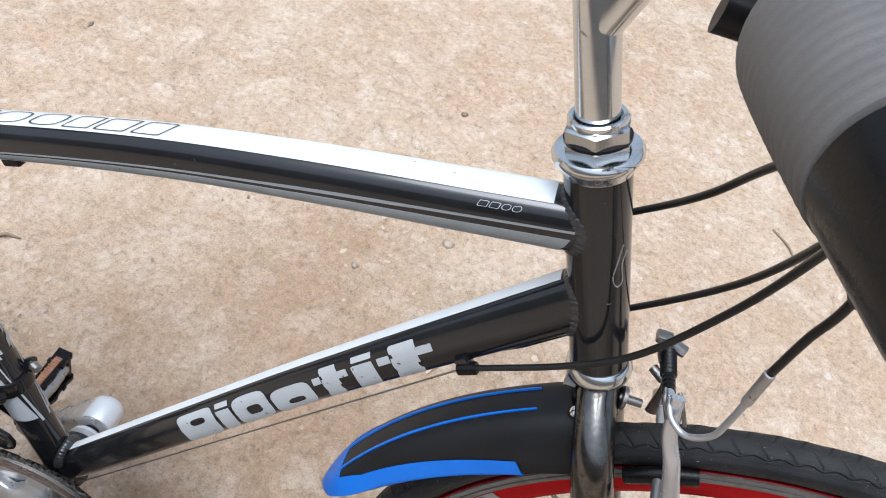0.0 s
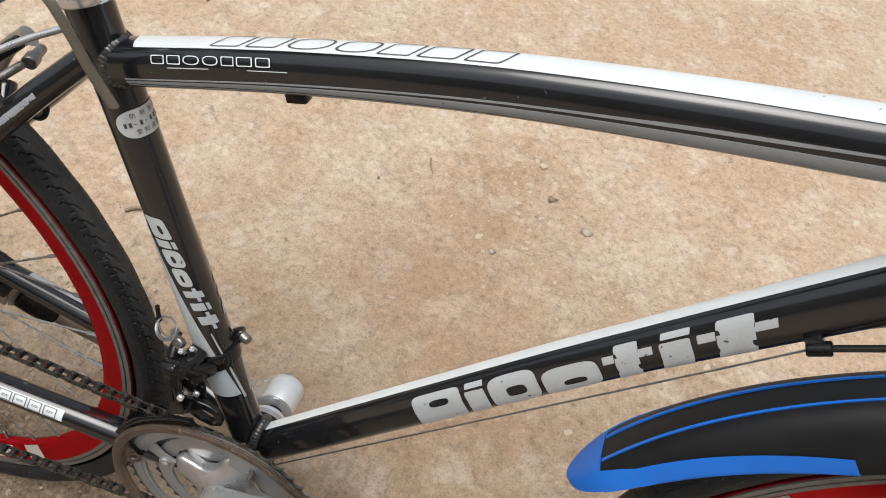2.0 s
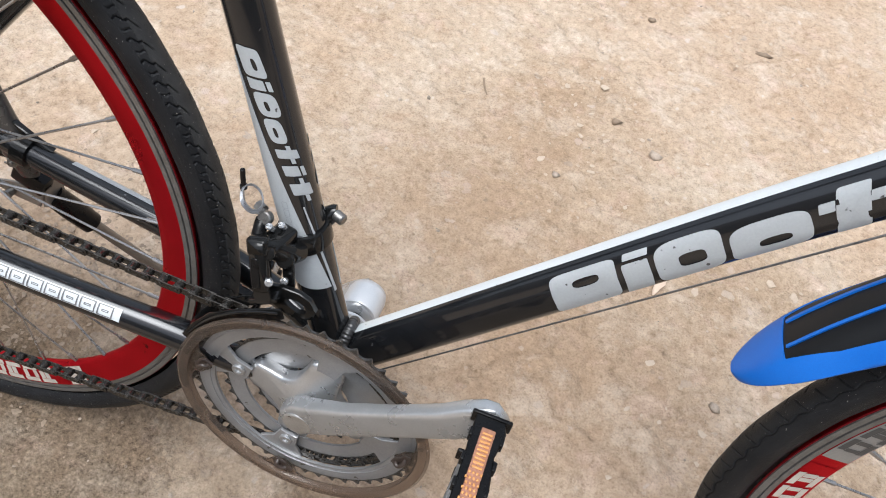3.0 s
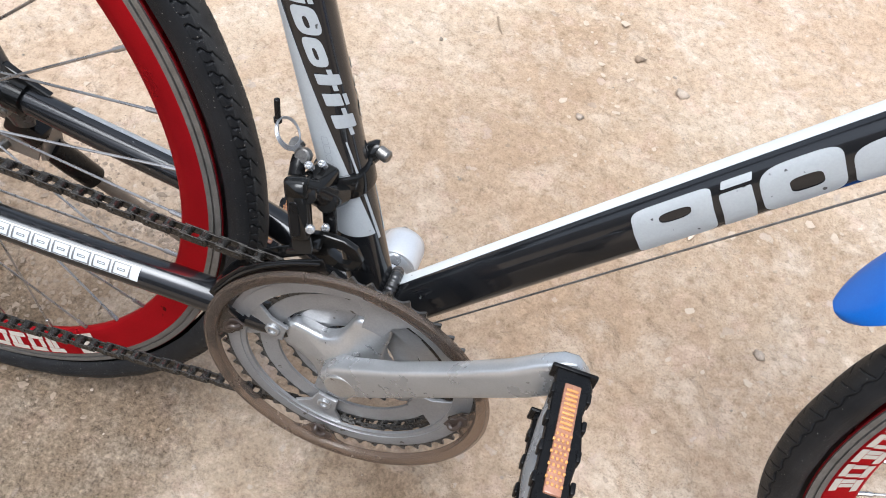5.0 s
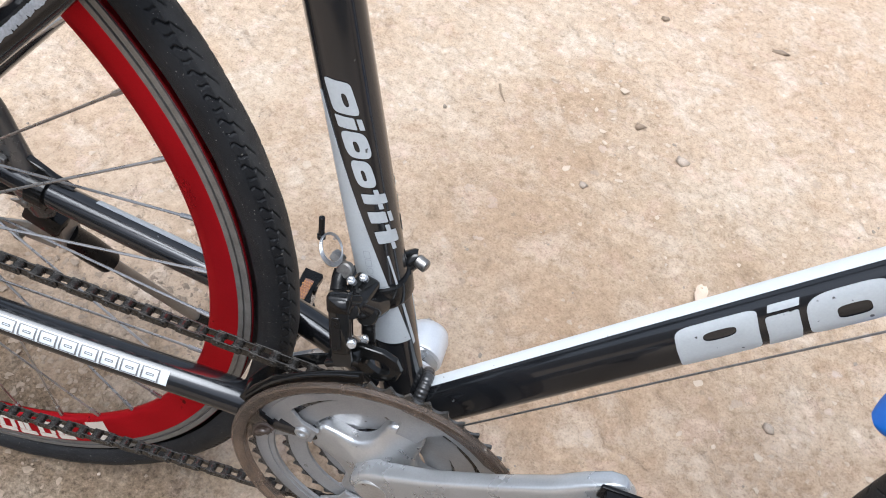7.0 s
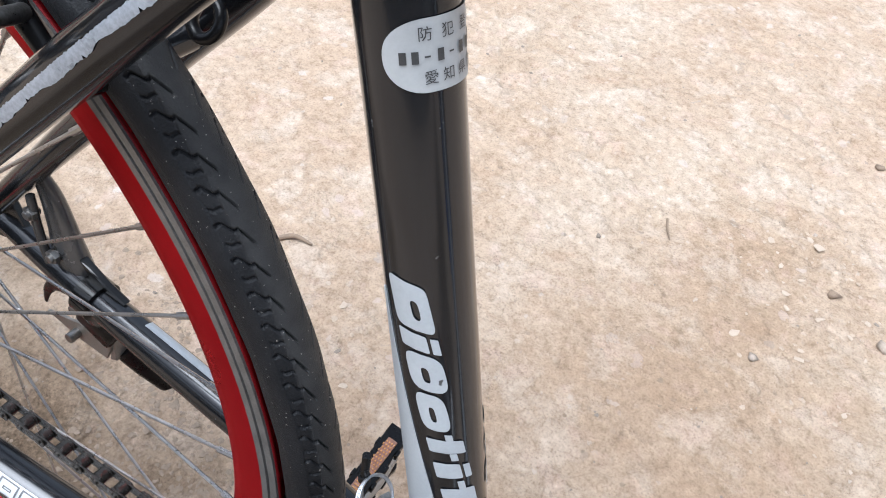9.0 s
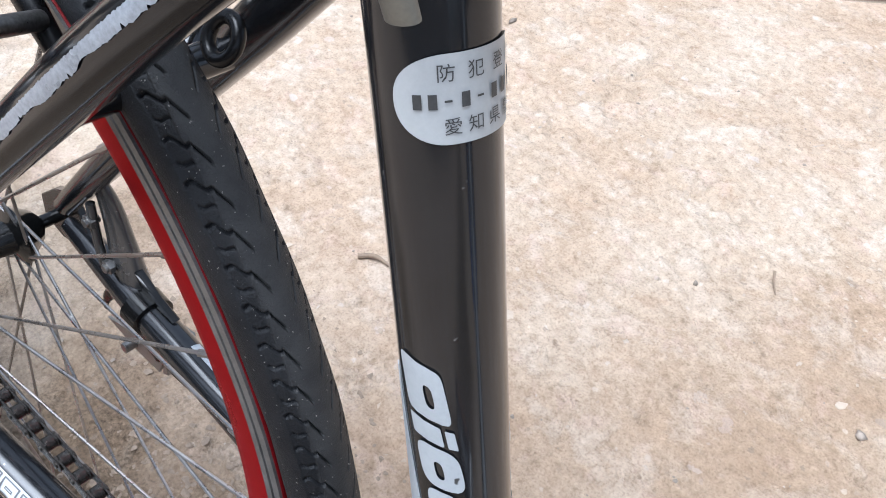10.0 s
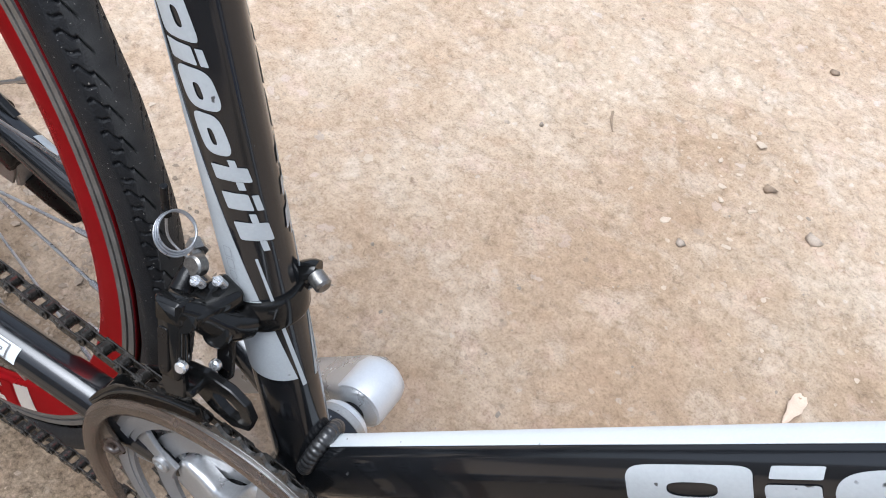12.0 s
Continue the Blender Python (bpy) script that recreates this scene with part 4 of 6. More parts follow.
# wheels
def tyre_shape(centre, style):
    n, k = (3200, 134) if style == "wave" else (2600, 90)
    alpha = np.linspace(0, 2 * math.pi, n, endpoint=False)
    inner = np.linspace(-0.34, 0.34, k - 22)
    th = math.pi * np.r_[np.linspace(-0.80, -0.34, 11, endpoint=False), inner, np.linspace(0.34, 0.80, 12)[1:]]
    k = len(th)
    A, T = np.meshgrid(alpha, th, indexing="ij")
    pitch = 0.0155 if style == "wave" else 0.0175
    m = round(2 * math.pi * WHEEL / pitch)
    u = (-A / (2 * math.pi) * m) % 1.0
    v = np.abs(T) / math.pi
    side = np.where(T < 0, 0.0, 0.5)
    u = (u + side) % 1.0
    near = lambda d: np.abs((d + 0.5) % 1.0 - 0.5)
    groove = np.zeros_like(A)
    cut = lambda d, w: np.clip(1.4 - near(d) / w, 0, 1)
    if style == "wave":
        fade = lambda lo, hi, e: np.clip((v - lo) / e, 0, 1) * np.clip((hi - v) / e, 0, 1)
        # straight slanted cuts in the crown, which turn at the shoulder into waved ribs that run down the side
        groove = np.maximum(groove, cut(u - 0.25 + (v - 0.075) * 6.6, 0.050) * fade(0.070, 0.158, 0.010))
        bend = 0.25 - 0.083 * 6.6
        groove = np.maximum(groove, cut(u - bend + (v - 0.158) * 1.9 - 0.07 * np.sin((v - 0.158) * 42), 0.046) * fade(0.150, 0.335, 0.012))
        groove = np.maximum(groove, 0.8 * cut(u - bend - 0.5 + (v - 0.158) * 1.9 + 0.06 * np.sin((v - 0.158) * 38), 0.040) * fade(0.185, 0.315, 0.012))
        # the shoulder lies a step lower, with a toothed edge
        tooth = 0.172 + 0.022 * ((u - bend) % 1.0) + 0.012 * ((2 * (u - bend)) % 1.0)
        groove = np.maximum(groove, 0.16 * np.clip((v - tooth) / 0.006, 0, 1) * np.clip((0.335 - v) / 0.02, 0, 1))
    else:
        w = u * 2 % 2
        zig = 0.235 + 0.045 * np.clip(1.6 * (1 - np.abs(w - 1)) - 0.3, 0, 1)
        groove = np.maximum(groove, np.clip(1.4 - np.abs(v - zig) / 0.007, 0, 1))
        groove = np.maximum(groove, cut(u - 0.15 - (v - 0.02) * 1.6, 0.020) * ((v > 0.015) & (v < 0.25)))
        groove = np.maximum(groove, 0.35 * np.clip((v - zig) / 0.008, 0, 1) * np.clip((0.36 - v) / 0.02, 0, 1))
        groove = np.maximum(groove, 0.6 * np.clip(1.2 - np.abs(v - 0.36) / 0.008, 0, 1))
    minor = 0.0142 - (0.0026 if style == "wave" else 0.0022) * groove + 0.0002 * np.sin(A * 37 + T * 5)
    minor = minor + np.where(v > 0.52, 0.0, 0.0004)
    rad = WHEEL - 0.0142 + minor * np.cos(T)
    y = minor * np.sin(T) * 1.02
    pts = np.stack([centre[0] + rad * np.cos(A), centre[1] + y, centre[2] + rad * np.sin(A)], -1).reshape(-1, 3)
    i, j = np.meshgrid(np.arange(n), np.arange(k - 1), indexing="ij")
    a, b = (i * k + j).ravel(), (((i + 1) % n) * k + j).ravel()
    return pts, np.stack([a, a + 1, b + 1, b], 1)


def wheel(centre, style, panels):
    c = np.asarray(centre, float)
    half = [(0.2735, 0.0), (0.2738, 0.0028), (0.2760, 0.0048), (0.2830, 0.0068), (0.2925, 0.0088), (0.2990, 0.0098)]
    prof = [(r, -y) for r, y in reversed(half)] + [(r, y) for r, y in half[1:]] + [(0.2990, 0.0075), (0.2990, -0.0075)]
    rim = part("wheel", lathe(prof, c, (0, 1, 0), 180, close=True), RED, bike, "spoked wheel with a deep red rim and black tyre", 50)
    for s in (-1, 1):
        track = [(0.2991, 0.0080), (0.2991, 0.0100), (0.3028, 0.01015), (0.3030, 0.0086), (0.3044, 0.0086), (0.3046, 0.0102), (0.3088, 0.0104), (0.3091, 0.0080)]
        part("brake_track", lathe([(r, s * y) for r, y in track], c, (0, 1, 0), 180, close=True), TRACK, rim, "machined grey brake track")
        lip = [(0.3092, 0.0080), (0.3092, 0.0093), (0.3096, 0.0093), (0.3099, 0.0089), (0.3099, 0.0080)]
        part("rim_lip", lathe([(r, s * y) for r, y in lip], c, (0, 1, 0), 180, close=True), DARK_RED, rim)
    pts, faces = tyre_shape(c, style)
    me = bpy.data.meshes.new("tyre")
    me.from_pydata(pts.tolist(), [], faces.tolist())
    me.polygons.foreach_set("use_smooth", [True] * len(me.polygons))
    me.materials.append(tyre_material(c, 0.036 if style == "wave" else 0.018))
    ty = new("tyre", me)
    ty.parent = rim
    tagged(ty, "black rubber tyre with a grooved tread")
    hub = [(0.0045, -0.068), (0.0048, -0.05), (0.011, -0.046), (0.020, -0.034), (0.0215, -0.033), (0.0215, -0.030), (0.012, -0.027), (0.0095, -0.01), (0.0095, 0.01), (0.012, 0.027), (0.0215, 0.030), (0.0215, 0.033), (0.020, 0.034), (0.011, 0.046), (0.0048, 0.05), (0.0045, 0.068)]
    part("hub", lathe(hub, c, (0, 1, 0), 40), BLACK_GLOSS, rim, "black hub")
    kinds = []
    for s, lead in ((-1, 1), (1, 1), (-1, -1), (1, -1)):
        a = radians(lead * 62)
        p0 = V(0.019 * math.cos(a), s * (0.0315 + 0.0012 * lead), 0.019 * math.sin(a))
        p1 = V(0.2745, 0, 0)
        m0 = mesh_of("spoke", *rod(p0, p1, 0.00105, 8, 0.0002), SPOKE)
        d = unit(p1 - p0)
        m1 = mesh_of("nipple", *rod(p1 - d * 0.012, p1 + d * 0.001, 0.0019, 8, 0.0004), SPOKE)
        kinds.append((m0, m1))
    for i in range(36):
        m = Matrix.Translation(c) @ Matrix.Rotation(-radians(5.6 + i * 10), 4, "Y")
        for me in kinds[i % 4]:
            ob = new(me.name, me)
            ob.parent, ob.matrix_basis = rim, m
    # printed panels on the rim's flank
    flank = lambda r, a, s, off=0.0004: c + V(r * math.cos(radians(a)), s * (np.interp(r, [q[0] for q in half], [q[1] for q in half]) + off), r * math.sin(radians(a)))

    def sector(r0, r1, a0, a1, s, off, n=24, slant=0.0):
        rows = [[flank(r0 + (r1 - r0) * j / 4, a0 + (a1 - a0) * i / n + slant * j / 4, s, off) for j in range(5)] for i in range(n + 1)]
        return [v for r in rows for v in r], [(i * 5 + j, i * 5 + j + 1, (i + 1) * 5 + j + 1, (i + 1) * 5 + j) for i in range(n) for j in range(4)]

    for a0, a1, ground_mat, ink, n in panels:
        for s in (-1, 1):
            p = part("rim_panel", sector(0.2765, 0.2982, a0, a1, s, 0.0005), ground_mat, rim, "printed panel on the rim")
            step = (a1 - a0) / (n + 1.2)
            for k in range(n):
                b0 = a0 + step * (0.6 + k)
                for r0, r1, f0, f1 in ((0.2778, 0.2825, 0.0, 0.84), (0.2922, 0.2970, 0.0, 0.84), (0.2828, 0.2919, 0.0, 0.26), (0.2828, 0.2919, 0.60 if k % 2 else 0.30, 0.84 if k % 2 else 0.56)):
                    part("printed_bar", sector(r0, r1, b0 + step * f0, b0 + step * f1, s, 0.0009, 3, 0.25), ink, p)
    return rim


PANEL_GREY = surface("silver_rim_print", (0.20, 0.195, 0.185), (0.28, 0.272, 0.26), (0.35, 0.5), 0.3, 60, 0.02)
CREAM = surface("cream_rim_print", (0.38, 0.33, 0.285), (0.48, 0.43, 0.375), (0.35, 0.5), 0.0, 60, 0.02)
wheel(REAR, "wave", [(-96, -59, RED, CREAM, 7), (62, 84, PANEL_GREY, WHITE, 5), (-58, -53, CREAM, CREAM, 0)])
wheel(FRONT, "zig", [(143, 169, PANEL_GREY, DARK_PRINT, 6), (171, 196, RED, CREAM, 5)])

# cassette, only its edge ever near the view
part("cassette", join(*[lathe([(0.014, -0.033 - k * 0.0035), (r, -0.033 - k * 0.0035), (r, -0.0345 - k * 0.0035), (0.014, -0.0345 - k * 0.0035)], REAR, (0, 1, 0), 48) for k, r in enumerate((0.056, 0.050, 0.044, 0.040, 0.036, 0.032, 0.028))]), STEEL, bike)


# ---- drivetrain ----
def gear(teeth, root, tip, inner, y0, y1, windows=0, spoke=9):
    n = teeth * 12
    outer = []
    for i in range(n):
        f = (i % 12) / 12
        h = float(np.interp(f, [0.0, 0.20, 0.30, 0.40, 0.48, 0.54, 0.64, 0.76, 0.92], [0.0, 0.12, 0.42, 0.88, 1.0, 0.92, 0.42, 0.12, 0.0]))
        outer.append((root + (tip - root) * h, 2 * math.pi * i / n))
    inn = [(inner, 2 * math.pi * i / n) for i in range(n)]
    return ring_plate(outer, inn, y0, y1, (BB[0], BB[2]))


crank_deg = 42.1
crank = part("spider", join(lathe([(0.0165, -0.034), (0.020, -0.036), (0.0225, -0.044), (0.019, -0.052), (0.012, -0.054)], BB, (0, 1, 0), 40)), ALLOY, bike, "alloy crankset spider with four broad arms")
rings = [("inner_chainring", 28, 0.0525, 0.0565, 0.0310, -0.0365, -0.0345, CHAINRING), ("middle_chainring", 38, 0.0730, 0.0775, 0.0570, -0.0440, -0.0418, CHAINRING), ("outer_chainring", 48, 0.0955, 0.1008, 0.0795, -0.0508, -0.0482, CHAINRING)]
for name, n, root, tip, inner, y0, y1, mt in rings:
    band = part("chainring", ring_plate([(root - 0.0018, t) for t in np.linspace(0, 2 * math.pi, 144, endpoint=False)], [(inner, t) for t in np.linspace(0, 2 * math.pi, 144, endpoint=False)], y0, y1, (BB[0], BB[2])), mt, crank, name.replace("_", " ") + " of grey alloy with pointed teeth")
    part("tooth_rim", gear(n, root, tip, root - 0.0018, y0 + 0.0003, y1 - 0.0003), TOOTH, band, "dark oily pointed teeth")
ring_at = lambda r, a, y: BB + V(r * math.cos(radians(a)), y, r * math.sin(radians(a)))
def spider_body():
    """The forged star: four broad arms with deep hollows between, sloping off to the tips, with thick flanks."""
    def reach(deg):
        d = abs((deg - 166.0 + 45) % 90 - 45)
        return float(np.interp(d, [0, 8, 13, 16, 20, 25, 31, 38, 45], [0.0545, 0.0543, 0.0535, 0.0505, 0.0435, 0.0370, 0.0330, 0.0313, 0.0308]))
    rows = []
    for f, dy in ((0.25, 0.0), (0.50, 0.0), (0.80, 0.0), (0.94, 0.0006), (0.99, 0.0022), (1.0, 0.0045), (0.99, 0.0105), (0.40, 0.0115)):
        loop = []
        for i in range(180):
            r = reach(2 * i) * f
            crown = -0.0545 + 0.0075 * min(1.0, max(0.0, (r - 0.014) / 0.026)) ** 0.8
            loop.append(BB + V(r * math.cos(radians(2 * i)), crown + dy, r * math.sin(radians(2 * i))))
        rows.append(loop)
    return rings_to_shape(rows)


part("spider_star", spider_body(), FORGED, crank, "four broad forged arms", 50)
for k in range(4):
    a = 166.0 + 90 * k
    # stepped lugs that carry the outer ring, each with its bolt
    for r0, r1, w0, w1, ya, yb in ((0.0520, 0.0800, 9.0, 15, -0.0462, -0.0492), (0.0490, 0.0590, 10, 14, -0.0400, -0.0430)):
        wa = [(r0, radians(a + d)) for d in np.linspace(-w0, w0, 8)] + [((r0 + r1) / 2, radians(a + w0 * 1.0))] + [(r1, radians(a + d)) for d in np.linspace(w1, -w1, 14)] + [((r0 + r1) / 2, radians(a - w0 * 1.0))]
        part("ring_lug", prism([(r * math.cos(t), r * math.sin(t)) for r, t in wa], ya, yb, 0.0005, origin=BB), CHAINRING, crank)
    if k < 2:
        part("ring_bolt", lathe([(0.0056, 0), (0.0056, -0.0014), (0.0048, -0.0022), (0.0030, -0.0022), (0.0028, -0.0008), (0.0001, -0.0008)], ring_at(0.0610, a, -0.0490), (0, 1, 0), 24), FORGED, crank)
part("ring_step", ring_plate([(0.0900, t) for t in np.linspace(0, 2 * math.pi, 120, endpoint=False)], [(0.0835, t) for t in np.linspace(0, 2 * math.pi, 120, endpoint=False)], -0.0507, -0.0516, (BB[0], BB[2])), CHAINRING, crank)

guard_prof = [(0.0972, -0.0560), (0.0975, -0.0600), (0.0985, -0.0612), (0.1015, -0.0622), (0.1055, -0.0622), (0.1078, -0.0600), (0.1072, -0.0588), (0.1050, -0.0606), (0.1015, -0.0606), (0.0990, -0.0598), (0.0984, -0.0560)]
guard = part("chain_guard", lathe(guard_prof, BB, (0, 1, 0), 120, close=True), SMOKED, crank, "smoked clear plastic chain guard ring, scratched")
for a in (170, 262, -5):
    wa = [(0.0800 + 0.0010 * abs(d), radians(a + d)) for d in np.linspace(-7, 7, 9)] + [(0.0935, radians(a + 8.5)), (0.0985, radians(a + 14))] + [(0.0985, radians(a + d)) for d in np.linspace(10, -10, 6)] + [(0.0985, radians(a - 14)), (0.0935, radians(a - 8.5))]
    tab = part("guard_tab", prism([(r * math.cos(t), r * math.sin(t)) for r, t in wa], -0.0555, -0.0575, 0.0005, origin=BB), SMOKED, guard)
    # a moulded snap hook: a squat base, a leaning tongue and a bent lip
    base = [(0.0795, -5.5), (0.0860, -7.0), (0.0905, -5.0), (0.0940, 0.5), (0.0930, 5.5), (0.0880, 6.5), (0.0850, 2.5), (0.0815, 1.5)]
    clip = part("guard_clip", prism([(r * math.cos(radians(a + d)), r * math.sin(radians(a + d))) for r, d in base], -0.0570, -0.0588, 0.0006, origin=BB), DARK_SMOKED, tab, "dark smoked plastic clip")
    lip = [ring_at(0.0830, a - 3.5, -0.0580), ring_at(0.0838, a - 3.2, -0.0604), ring_at(0.0868, a - 3.0, -0.0610), ring_at(0.0895, a + 0.5, -0.0600), ring_at(0.0890, a + 2.5, -0.0580)]
    part("clip_lip", sweep([tuple(p) for p in lip], [0.0020, 0.0021, 0.0022, 0.0020, 0.0016], 18, 10), DARK_SMOKED, clip)
# the long flange on the fourth side has no clip
wa = [(0.0985, radians(d)) for d in np.linspace(36, 90, 16)] + [(0.0920, radians(87))] + [(0.0912, radians(d)) for d in np.linspace(82, 44, 12)] + [(0.0935, radians(40))]
part("guard_tab", prism([(r * math.cos(t), r * math.sin(t)) for r, t in wa], -0.0555, -0.0575, 0.0005, origin=BB), SMOKED, guard)


def crank_arm(y_in, y_out, sgn, ang, fat=1.0, tip=0.0):
    """A forged arm: rounded box sections from the boss to the pedal eye."""
    d = V(math.cos(radians(ang)), 0, math.sin(radians(ang)))
    w = V(-math.sin(radians(ang)), 0, math.cos(radians(ang)))
    rows = []
    for r, hw, y, t in ((-0.0165, 0.004, y_in, 0.006), (-0.0145, 0.010, y_in, 0.013), (-0.008, 0.0155, y_in, 0.017), (0.006, 0.0170, y_in, 0.018), (0.024, 0.0160, y_in + (y_out - y_in) * 0.2, 0.0155), (0.06, 0.0140, y_in + (y_out - y_in) * 0.5, 0.0130), (0.11, 0.0130, y_in + (y_out - y_in) * 0.8, 0.0122), (0.15, 0.0135, y_out, 0.0125), (0.170, 0.0140, y_out, 0.0125), (0.178 + tip * 0.8, 0.0125, y_out, 0.0118), (0.183 + tip, 0.0085, y_out, 0.009), (0.1845 + tip, 0.003, y_out, 0.005)):
        loop = []
        for j in range(24):
            b = 2 * math.pi * j / 24
            cu, su = (math.copysign(abs(f(b)) ** 0.36, f(b)) for f in (math.cos, math.sin))
            loop.append(BB + d * r + w * hw * cu + V(0, y + sgn * t * (fat if r < 0.08 else 1.0) * 0.5 * su, 0))
        rows.append(loop)
    return rings_to_shape(rows)


arm_r = part("crank_arm", crank_arm(-0.0575, -0.0815, -1, crank_deg, tip=0.009), ALLOY, bike, "grey forged alloy crank arm", 45)
part("axle_cap", lathe([(0.0118, 0.0010), (0.0118, -0.0006), (0.0110, -0.0013), (0.0001, -0.0016)], BB + V(0, -0.0664, 0), (0, 1, 0), 36), ALLOY_DULL, arm_r)
arm_l = part("crank_arm", crank_arm(0.0715, 0.086, 1, 224.0, 2.3), ALLOY, bike, "grey forged alloy crank arm", 45)
part("axle_boss", join(lathe([(0.0136, 0.0570), (0.0140, 0.0560), (0.0174, 0.0562), (0.0184, 0.0580), (0.0184, 0.0800), (0.0168, 0.0860), (0.0125, 0.0895), (0.0040, 0.0905)], BB, (0, 1, 0), 36)), PALE_ALLOY, arm_l)
part("sleeve", lathe([(0.0172, 0.0400), (0.0165, 0.0440), (0.0140, 0.0462), (0.0100, 0.0466)], BB, (0, 1, 0), 36), PALE_ALLOY, arm_l)
# black lining paints in the shade inside the boss
part("boss_recess", lathe([(0.0139, 0.0562), (0.0132, 0.0600), (0.0085, 0.0605), (0.0080, 0.0480)], BB, (0, 1, 0), 36), BLACK, arm_l)
for s in (-1, 1):
    part("bearing_cover", rod(BB + V(0, s * 0.034, 0), BB + V(0, s * 0.0405, 0), 0.0185, 36), ALLOY_DULL, bb)


def pedal(at, sgn, tilt):
    """A cage pedal: steel axle, black plastic body, alloy side plates and amber reflectors."""
    c = np.asarray(at, float)
    r3 = Matrix.Rotation(radians(tilt), 3, "Y")
    place = lambda shape: moved(shape, lambda v: c + np.array(r3 @ Vector((v[0], sgn * v[1], v[2]))))
    ob = part("pedal", place(sweep([(0, -0.006, 0), (0, 0.03, 0), (0, 0.055, 0), (0, 0.085, 0)], [0.0065, 0.0105, 0.0125, 0.0095], 24, 20)), ALLOY, bike, "cage pedal with amber reflectors")
    for x in (-0.024, 0.024):
        side_plate = [(0.004, -0.0125), (0.012, -0.0140), (0.03, -0.0120), (0.05, -0.0135), (0.07, -0.0120), (0.090, -0.0135), (0.094, -0.0125), (0.094, 0.0125), (0.088, 0.0150), (0.07, 0.0120), (0.05, 0.0138), (0.03, 0.0120), (0.012, 0.0150), (0.004, 0.0125)]
        fr = part("pedal_side", place(prism([(e, w * (0.80 if i % 2 else 0.68)) for i, (e, w) in enumerate(side_plate)], x - 0.004, x + 0.004, 0.0008, ((0, 1, 0), (0, 0, 1), (1, 0, 0)))), BLACK, ob, "black plastic pedal cage side")
        out = math.copysign(1, x)
        part("reflector", place(box((x + out * 0.0042, 0.0465, 0), (0.003, 0.066, 0.0092), None, 0.0008)), AMBER_DULL, fr, "amber pedal reflector")
        beads = [box((x + out * 0.0060, 0.018 + 0.0030 * k, 0), (0.0012, 0.0013, 0.0066), None, 0.0003) for k in range(9)]
        beads += [box((x + out * 0.0060, 0.046 + 0.0036 * k, -0.0038 + 0.0024 * j + 0.0012 * (k % 2)), (0.0012, 0.0016, 0.0014), None, 0.0003) for k in range(9) for j in range(4)]
        part("reflector_lens", place(join(*beads)), AMBER, fr)
        part("cage_lip", place(box((x, 0.0035, 0), (0.0110, 0.0028, 0.0262), None, 0.0010)), BLACK, fr)
        part("cage_tooth", place(join(*[box((x + out * 0.0010, e, w), (0.0075, 0.0065, 0.0026), None, 0.0008) for e in (0.018, 0.036, 0.054, 0.072) for w in (-0.0098, 0.0098)])), BLACK, fr)
        for e in (0.010, 0.088):
            part("bridge", place(box((x * 0.5, e, 0), (0.030, 0.008, 0.016), None, 0.0015)), BLACK, ob)
    return ob


eye_r = BB + V(0.170 * math.cos(radians(crank_deg)), -0.088, 0.170 * math.sin(radians(crank_deg)))
eye_l = BB + V(0.170 * math.cos(radians(224)), 0.088, 0.170 * math.sin(radians(224)))
pedal(eye_r + V(0.0105, 0, -0.005), -1, -90)
pedal(eye_l + V(-0.016, 0.006, 0.004), 1, -84)


# chain: links along the run round the middle ring and the rear sprocket
def chain_line():
    r1, r2 = 0.0770, 0.0345
    up = lambda c, r, a: (c[0] + r * math.cos(radians(a)), c[2] + r * math.sin(radians(a)))
    pts = [up(BB, r1, a) for a in np.linspace(-84, 84, 26)]
    pts += [tuple(np.array(up(BB, r1, 84)) + (np.array(up(REAR, r2, 86)) - np.array(up(BB, r1, 84))) * f) for f in np.linspace(0.04, 0.98, 40)]
    pts += [up(REAR, r2, a) for a in np.linspace(86, 250, 16)]
    pts += [(0.010, 0.275), (0.028, 0.245), (0.022, 0.205), (0.000, 0.180), (0.008, 0.160), (0.035, 0.156)]
    end = np.array(up(BB, r1, -88))
    pts += [tuple(np.array((0.035, 0.156)) + (end - np.array((0.035, 0.156))) * f) for f in np.linspace(0.04, 0.98, 40)]
    p = np.array(pts + pts[:1])
    s = np.r_[0, np.cumsum(np.linalg.norm(np.diff(p, axis=0), axis=1))]
    n = int(s[-1] / 0.0127) // 2 * 2
    q = np.linspace(0, s[-1], n, endpoint=False)
    return np.stack([np.interp(q, s, p[:, k]) for k in range(2)], 1)


